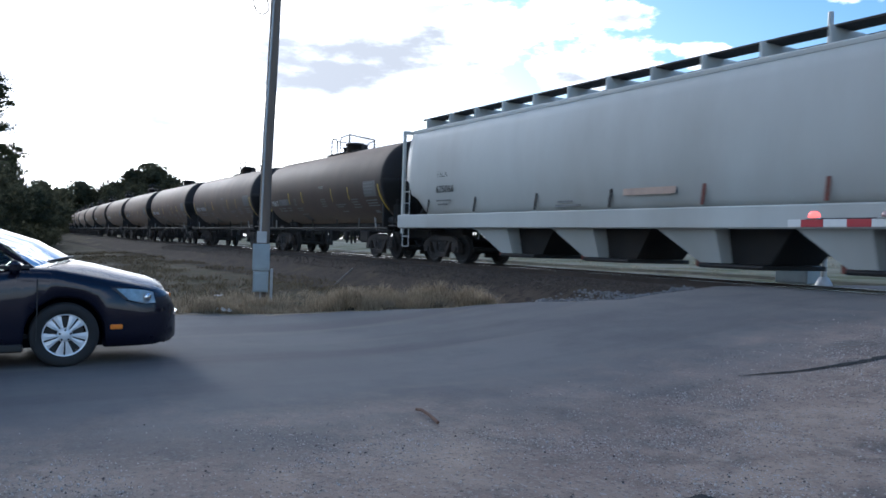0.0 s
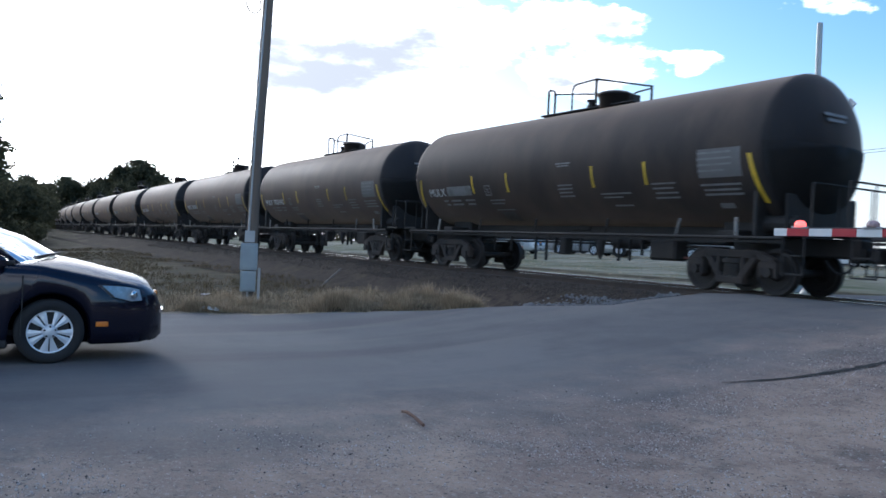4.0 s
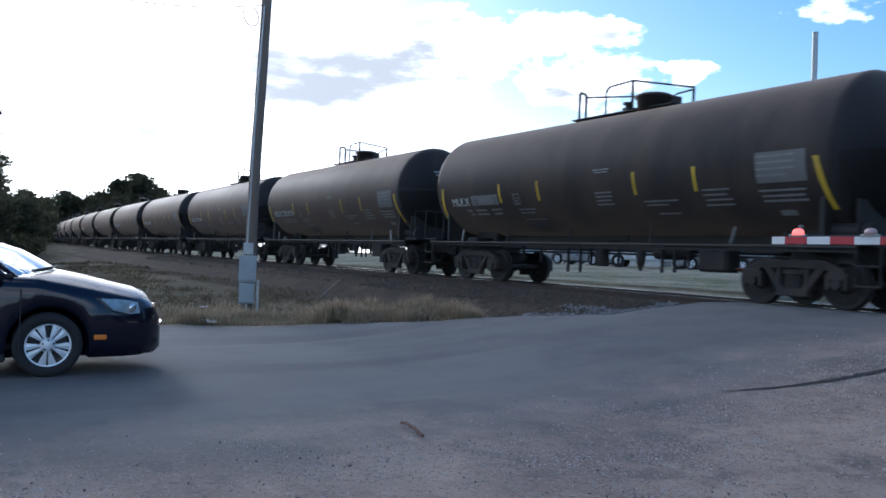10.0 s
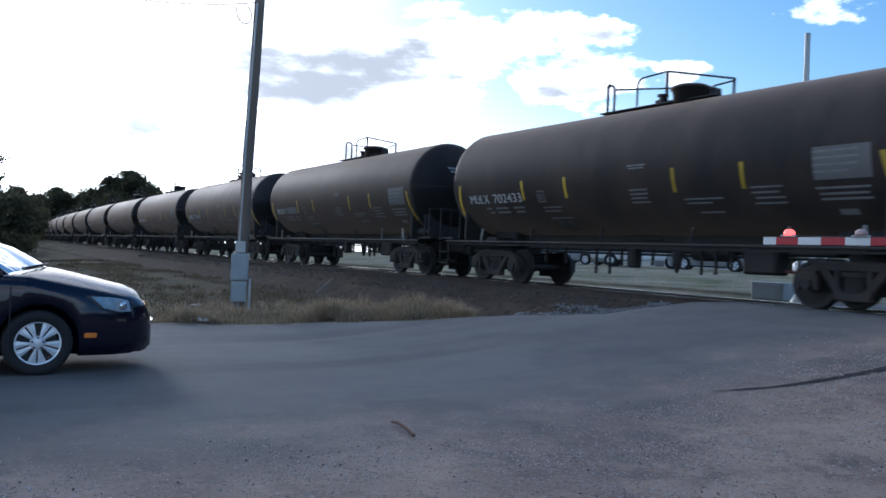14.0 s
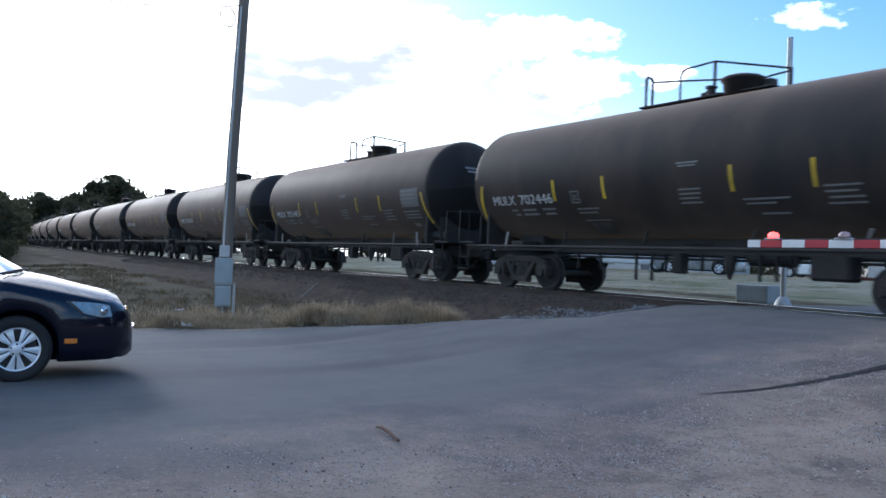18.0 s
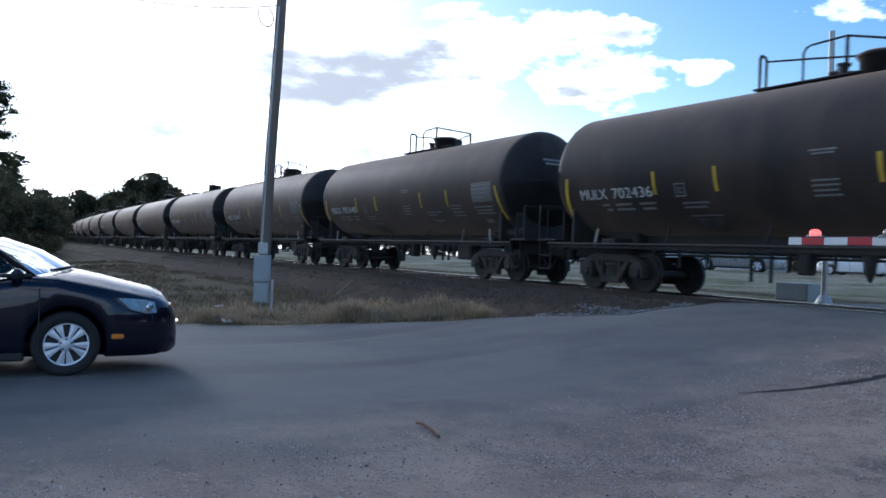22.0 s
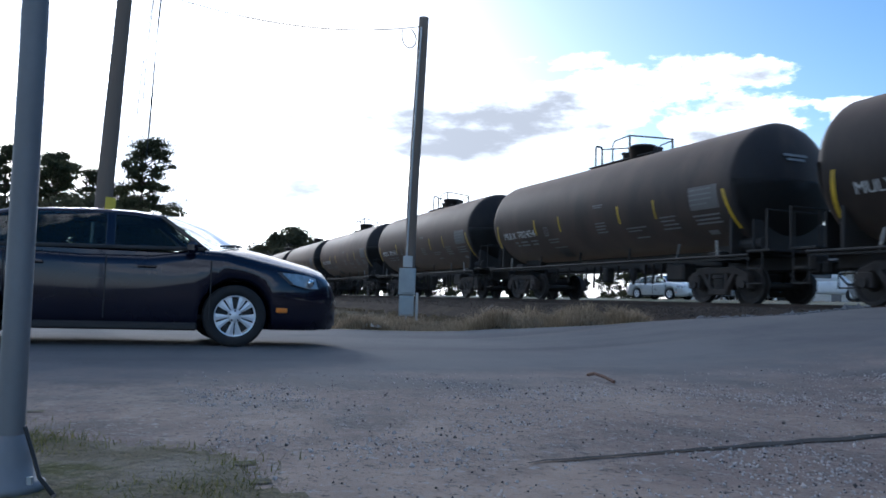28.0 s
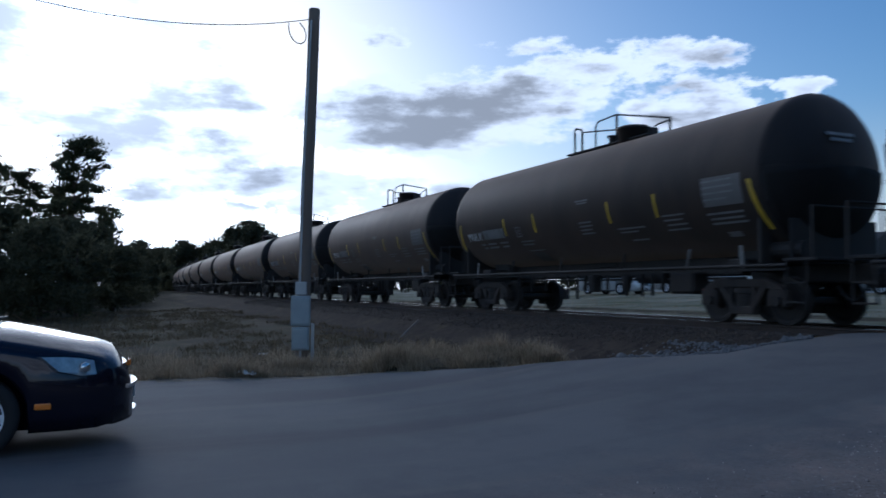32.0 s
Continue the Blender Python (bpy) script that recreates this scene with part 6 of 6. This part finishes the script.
    part("rear_seat", box((1.25, 0.2, 0.6), pose(0, -2.5, 0.82, -18), 0.06), M_SEAT, car)
    return car


CAR = sedan("parked_sedan", "dark metallic navy four-door sedan waiting at the crossing", M_CAR, pose(-10.33, 1.07, 0.012, 0, 0, 0))


# ---- vehicles and buildings beyond the railway ----
def pickup(label, paint, m):
    car = empty("pickup_truck", label, "pickup truck", m=m)
    st = []
    for y, w, z0, z1 in ((-2.9, 0.9, 0.5, 1.02), (-2.8, 0.95, 0.45, 1.05), (-0.2, 0.95, 0.42, 1.05), (1.2, 0.95, 0.42, 1.08), (2.5, 0.9, 0.42, 1.0), (2.75, 0.8, 0.48, 0.86)):
        st.append((y, [(0, z0), (w * 0.95, z0), (w, z0 + 0.12), (w, z1 - 0.1), (w * 0.95, z1), (0, z1 + 0.02)]))
    part("body", loft(st), paint, car, "", True)
    st = []
    for y, w, z1 in ((-0.55, 0.82, 1.1), (-0.45, 0.75, 1.72), (0.4, 0.75, 1.78), (0.75, 0.73, 1.7), (1.35, 0.82, 1.1)):
        st.append((y, [(0, 1.03), (0.86, 1.03), (w, z1), (0, z1 + 0.03)]))
    part("cab", loft(st), paint, car, "", True)
    for s in (-1, 1):
        part("side_window", box((0.03, 0.95, 0.42), pose(s * 0.80, 0.12, 1.43, 0, s * -8, 0), 0.02), M_DARKGLASS, car)
        part("bed_rail", box((0.08, 2.2, 0.08), pose(s * 0.9, -1.75, 1.08), 0.02), paint, car)
        for y in (-1.75, 1.65):
            w = part("wheel", lathe([(-0.12, 0.0), (-0.12, 0.34), (-0.1, 0.38), (0.1, 0.38), (0.12, 0.34), (0.12, 0.0)], 24), M_TYRE, car, "black wheel", True)
            w.location = (s * 0.85, y, 0.38)
            part("hub", lathe([(0.0, 0.0), (0.0, 0.2), (0.02, 0.18), (0.03, 0.0)], 16), M_RIM, w, "", True).location = (s * 0.12, 0, 0)
    part("windscreen", box((1.4, 0.03, 0.6), pose(0, 1.08, 1.42, -42), 0.02), M_DARKGLASS, car)
    part("bumper", box((1.8, 0.14, 0.2), pose(0, 2.76, 0.5), 0.04), M_CHROME, car)
    part("headlight", box((1.5, 0.05, 0.14), pose(0, 2.76, 0.75), 0.02), M_LENS, car)
    part("toolbox", box((1.7, 0.5, 0.5), pose(0, -0.95, 1.3), 0.03), paint, car, "white box across the bed")
    return car


def on(x, y, turn):
    return pose(x, y, height(x, y) + 0.01, 0, 0, turn)


pickup("white pickup truck standing beyond the railway", M_VAN, on(-32.4, 34.9, -55))
M_SILVER = mat("silver_car_paint", (0.35, 0.36, 0.37), 0.3, metal=0.5, vary=0.05, bump=0, coat=0.6)
sedan("far_sedan", "dusty silver sedan standing beyond the railway", M_SILVER, on(-37.8, 36.0, -75))
M_SLATE = mat("pearl_car_paint", (0.55, 0.56, 0.56), 0.3, metal=0.3, vary=0.05, bump=0, coat=0.8)
sedan("far_sedan", "pearl white sedan standing beyond the railway", M_SLATE, on(-40.5, 32.0, -80))
sedan("far_sedan", "pale grey sedan standing beyond the railway", mat("grey_car_paint", (0.3, 0.3, 0.3), 0.3, metal=0.3, vary=0.05, bump=0, coat=0.6), on(-28.0, 37.4, -60))
pickup("white pickup truck far beyond the railway", M_VAN, on(-52.0, 50.0, -80))
sedan("far_sedan", "white sedan far beyond the railway", M_VAN, on(-34.0, 54.0, 95))


def shed(x, y, w, d, h, turn, label, wall=M_WALL):
    z = height(x, y) - 0.1
    b = empty("building", label, "building", m=pose(x, y, z, 0, 0, turn))
    part("wall", box((w, d, h), pose(0, 0, h / 2), 0.02), wall, b)
    bm = bmesh.new()
    e = 0.4
    vs = [bm.verts.new(v) for v in ((-w / 2 - e, -d / 2 - e, h), (w / 2 + e, -d / 2 - e, h), (w / 2 + e, 0, h + d * 0.22), (-w / 2 - e, 0, h + d * 0.22), (w / 2 + e, d / 2 + e, h), (-w / 2 - e, d / 2 + e, h))]
    bm.faces.new((vs[0], vs[1], vs[2], vs[3]))
    bm.faces.new((vs[3], vs[2], vs[4], vs[5]))
    bm.faces.new((vs[0], vs[3], vs[5]))
    bm.faces.new((vs[1], vs[4], vs[2]))
    bmesh.ops.solidify(bm, geom=bm.faces[:], thickness=0.08)
    part("roof", bm, M_ROOF, b)
    n = max(2, int(w / 4))
    for k in range(n):
        xx = -w / 2 + w * (k + 0.5) / n
        if k % 3 == 1:
            part("door", box((1.0, 0.06, 2.05), pose(xx, -d / 2 - 0.02, 1.03), 0.01), M_ROOF, b)
        else:
            wd = part("window", box((1.3, 0.06, 1.0), pose(xx, -d / 2 - 0.02, 1.6), 0.01), M_SIGN, b)
            part("pane", box((1.14, 0.02, 0.84), pose(xx, -d / 2 - 0.055, 1.6), 0.004), M_DARKGLASS, wd)
    return b


shed(-62, 66, 24, 10, 3.4, 8, "low pale clad building far beyond the railway")
shed(-26, 72, 20, 9, 3.2, -4, "low pale clad building far beyond the railway")
shed(6, 62, 18, 9, 3.4, -8, "low pale clad building far beyond the railway")
shed(-52, -9.5, 9, 6, 2.8, 80, "small brown shed beside the pines", mat("brown_boards", (0.1, 0.07, 0.05), 0.8, vary=0.2, bump=0.2))

# ---- trees ----
def leaf_cloud(rng, centres, n, size, squash=1.0):
    V, F = [], []
    for c, r in centres:
        for _ in range(n):
            d = Vector((rng.gauss(0, 1), rng.gauss(0, 1), rng.gauss(0, squash)))
            p = Vector(c) + d * r * 0.5
            s = size * rng.uniform(0.5, 1.3)
            a = Euler((rng.uniform(-1.2, 1.2), rng.uniform(-1.2, 1.2), rng.uniform(0, 6.28))).to_matrix()
            i = len(V)
            V += [tuple(p + a @ Vector(q)) for q in ((-s, -s * 0.35, 0), (s * 0.2, -s * 0.5, 0), (s, 0.1 * s, 0), (-0.1 * s, s * 0.5, 0))]
            F.append((i, i + 1, i + 2, i + 3))
    return V, F


def pine(seed, h=15.0):
    rng = random.Random(seed)
    t = empty("pine_tree", "tall loblolly pine with open layered crown", "pine tree", "pines by the field")
    trunk = bent_pole((0, 0, -0.2), (rng.uniform(-.4, .4), rng.uniform(-.4, .4), h * 0.97), h * 0.016, 0.04, 8, 12, seed)
    centres = []
    limb = bmesh.new()
    n = 62
    for k in range(n):
        f = 0.36 + 0.62 * (k + rng.random() * 0.8) / n
        z = h * f
        reach = h * (0.19 * (1 - (f - 0.36) / 0.72) ** 0.6 + 0.03) * rng.choice((0.35, 0.6, 0.8, 0.95, 1.1))
        a = rng.uniform(0, 6.283)
        e = Vector((math.cos(a) * reach, math.sin(a) * reach, z + reach * rng.uniform(0.0, 0.35)))
        cyl_bm(limb, (0, 0, z - 0.2), e, h * 0.0045, h * 0.0015, 5)
        for q in (0.5, 0.75, 0.92, 1.05):
            if q > 0.6 or rng.random() < 0.4:
                centres.append(((e.x * q + rng.gauss(0, h * 0.012), e.y * q + rng.gauss(0, h * 0.012), z + (e.z - z) * q + h * 0.008), h * 0.042 * rng.uniform(0.6, 1.4)))
    centres += [((0, 0, h * 0.97), h * 0.05), ((0, 0, h * 0.93), h * 0.06)]
    part("trunk", trunk, M_BARK, t, "", True)
    part("branchwork", limb, M_BARK, t, kind="stuff")
    V, F = leaf_cloud(rng, centres, 95, h * 0.0085, 0.62)
    soup("crown", V, F, M_NEEDLE, parent=t, kind="stuff")
    return t


def broad(seed, h=9.0, wide=0.36, low=0.2, name="broadleaf_tree", label="dense dark evergreen tree at the field edge", group="trees at the field edge", n=170):
    rng = random.Random(seed)
    t = empty(name, label, "tree", group)
    centres = []
    limb = bmesh.new()
    for k in range(46):
        f = low + (0.95 - low) * rng.random() ** 0.8
        rr = h * wide * math.sin(math.pi * min(1, 0.18 + 0.80 * (f - low) / (1 - low))) ** 0.7 * math.sqrt(rng.random())
        a = rng.uniform(0, 6.283)
        e = Vector((math.cos(a) * rr, math.sin(a) * rr, h * f))
        centres.append((tuple(e), h * 0.10 * rng.uniform(0.6, 1.4)))
        if k % 3 == 0:
            cyl_bm(limb, (0, 0, h * f * 0.55), e, h * 0.008, h * 0.003, 5)
    part("trunk", bent_pole((0, 0, -0.2), (0, 0, h * 0.8), h * 0.025, 0.04, 8, 6, seed), M_BARK, t, "", True)
    part("branchwork", limb, M_BARK, t, kind="stuff")
    V, F = leaf_cloud(rng, centres, n, h * 0.024, 0.8)
    soup("crown", V, F, M_LEAF, parent=t, kind="stuff")
    return t


def plant(model, spots, rng):
    used = False
    for x, y, s in spots:
        m = pose(x, y, height(x, y), 0, 0, rng.uniform(0, 360))
        if not used:
            model.matrix_basis = m
            model.scale = (s, s, s)
            used = True
        else:
            c = copy_thing(model, m)
            c.scale = (s, s, s * rng.uniform(0.95, 1.05))


rng = random.Random(11)
plant(pine(1), [(-80, 1.8, 1.0), (-92, -6.5, 0.95), (-76, -9.0, 0.85)], rng)
plant(pine(2), [(-82, -2.4, 0.8), (-70, -5.2, 0.72), (-96, 0.5, 0.8)], rng)
plant(pine(3), [(-86, 4.4, 0.62), (-78, -13.0, 0.9), (-88, -17.0, 1.0)], rng)
# dark thicket along the field
plant(broad(21, 5.2, 0.42, 0.05, label="dense dark evergreen thicket at the field edge"), [(-42.5, 0.4, 0.95), (-46, -3.2, 1.05), (-47, 1.9, 0.85), (-60, 4.2, 0.95), (-66, -1.0, 1.2), (-54, -6.5, 1.1), (-74, 5.6, 1.0)], rng)
plant(broad(22, 6.5, 0.4, 0.05, label="dense dark evergreen thicket at the field edge"), [(-56, 1.5, 0.9), (-70, 3.0, 1.0), (-90, 7.5, 0.95), (-52, -2.0, 0.95), (-84, 7.0, 0.8), (-62, -9.0, 1.1)], rng)
plant(broad(23, 9.0, 0.42, 0.05), [(-120, 10.5, 0.9), (-140, 13.0, 0.85), (-165, 14.5, 0.95), (-108, 4.0, 1.0), (-185, 17.0, 1.0), (-205, 20.0, 1.05)], rng)
# woods behind the line in the distance
plant(broad(31, 15.0, 0.42, 0.1, label="distant dark tree behind the railway"), [(-250, 29.5, 1.02), (-235, 37.0, 0.8), (-262, 23.0, 0.75), (-228, 43.0, 0.9), (-240, 55.0, 1.05), (-270, 36.0, 0.9)], rng)
plant(broad(32, 17.0, 0.34, 0.1, label="distant dark tree behind the railway"), [(-250, 46.5, 1.12), (-246, 50.5, 1.15), (-256, 41.0, 0.9), (-215, 50.0, 0.8), (-275, 28.0, 0.85), (-222, 58.0, 0.85)], rng)
plant(broad(33, 16.0, 0.36, 0.0, label="distant dark tree behind the railway"), [(-256, 19.0, 0.62), (-252, 24.5, 0.72), (-258, 28.0, 0.68), (-252, 31.0, 0.95), (-256, 35.0, 0.82), (-252, 38.5, 0.93), (-256, 42.0, 1.05), (-252, 45.5, 1.1), (-257, 49.0, 1.25), (-252, 52.5, 1.25), (-258, 57.5, 1.08), (-252, 62.0, 1.0), (-258, 67.0, 1.0), (-250, 72.0, 0.9)], rng)
plant(pine(5, 20.0), [(-250, 50.3, 1.06), (-252, 47.0, 0.92), (-250, 31.2, 0.7)], rng)
plant(broad(41, 12.0, 0.42, 0.02, label="far hedge-row tree on the skyline"), [(-100 + k * 7.3 + 3 * math.sin(k * 2.7), 92 + 8 * math.sin(k * 1.9), 0.42 + 0.1 * math.sin(k * 3.3)) for k in range(22)] + [(-75 + k * 6.1 + 2 * math.sin(k * 1.7), 80 + 3 * math.sin(k * 2.9), 0.3 + 0.06 * math.sin(k * 4.1)) for k in range(20)] + [(-105 - k * 5.5, 88 - k * 0.9 + 3 * math.sin(k * 2.3), 0.5 + 0.08 * math.sin(k * 3.7)) for k in range(26)] + [(-150, 110, 0.8), (-120, 120, 0.75), (-90, 128, 0.7), (-60, 130, 0.7), (-35, 130, 0.72), (-10, 128, 0.7), (20, 120, 0.75), (-180, 105, 0.9), (45, 110, 0.8)], rng)


def roll_wheels(k, car):
    """Wheels turn while their car passes; far off they keep still."""
    t0 = max(0.0, k - 1.8)
    t1 = min(32.0, k + 1.0)
    if t1 - t0 < 0.1:
        return
    n = int((t1 - t0) / 0.0432) + 1
    step = (t1 - t0) / n
    spin = CAR_L * step / 0.457
    for truck in car.children:
        for wheels in truck.children:
            if not wheels.name.startswith("wheelset"):
                continue
            base = wheels.location.copy()
            rows = [(t0 + i * step, Matrix.Translation(base) @ Matrix.Rotation(i * spin, 4, "Y")) for i in range(n + 1)]
            if t0 > 0:
                rows.insert(0, (0.0, rows[0][1]))
            if t1 < 32:
                rows.append((32.0, rows[-1][1]))
            walk(wheels, rows)


def motions():
    """The train runs steadily towards +X along the bent line."""
    ticks = [0, 1, 2, 3, 4, 6, 8, 10, 11, 12, 13, 14, 16, 18, 19, 20, 22, 23, 24, 26.5, 28, 29, 30, 31, 32]
    for k, car in TRAIN:
        walk(car, [(t, car_pose(k, t)) for t in ticks])
    for k, car in TRAIN[:34]:
        roll_wheels(k, car)
    walk(hopper, [(t, car_pose(0, t, HOPPER_SHIFT)) for t in ticks])


motions()
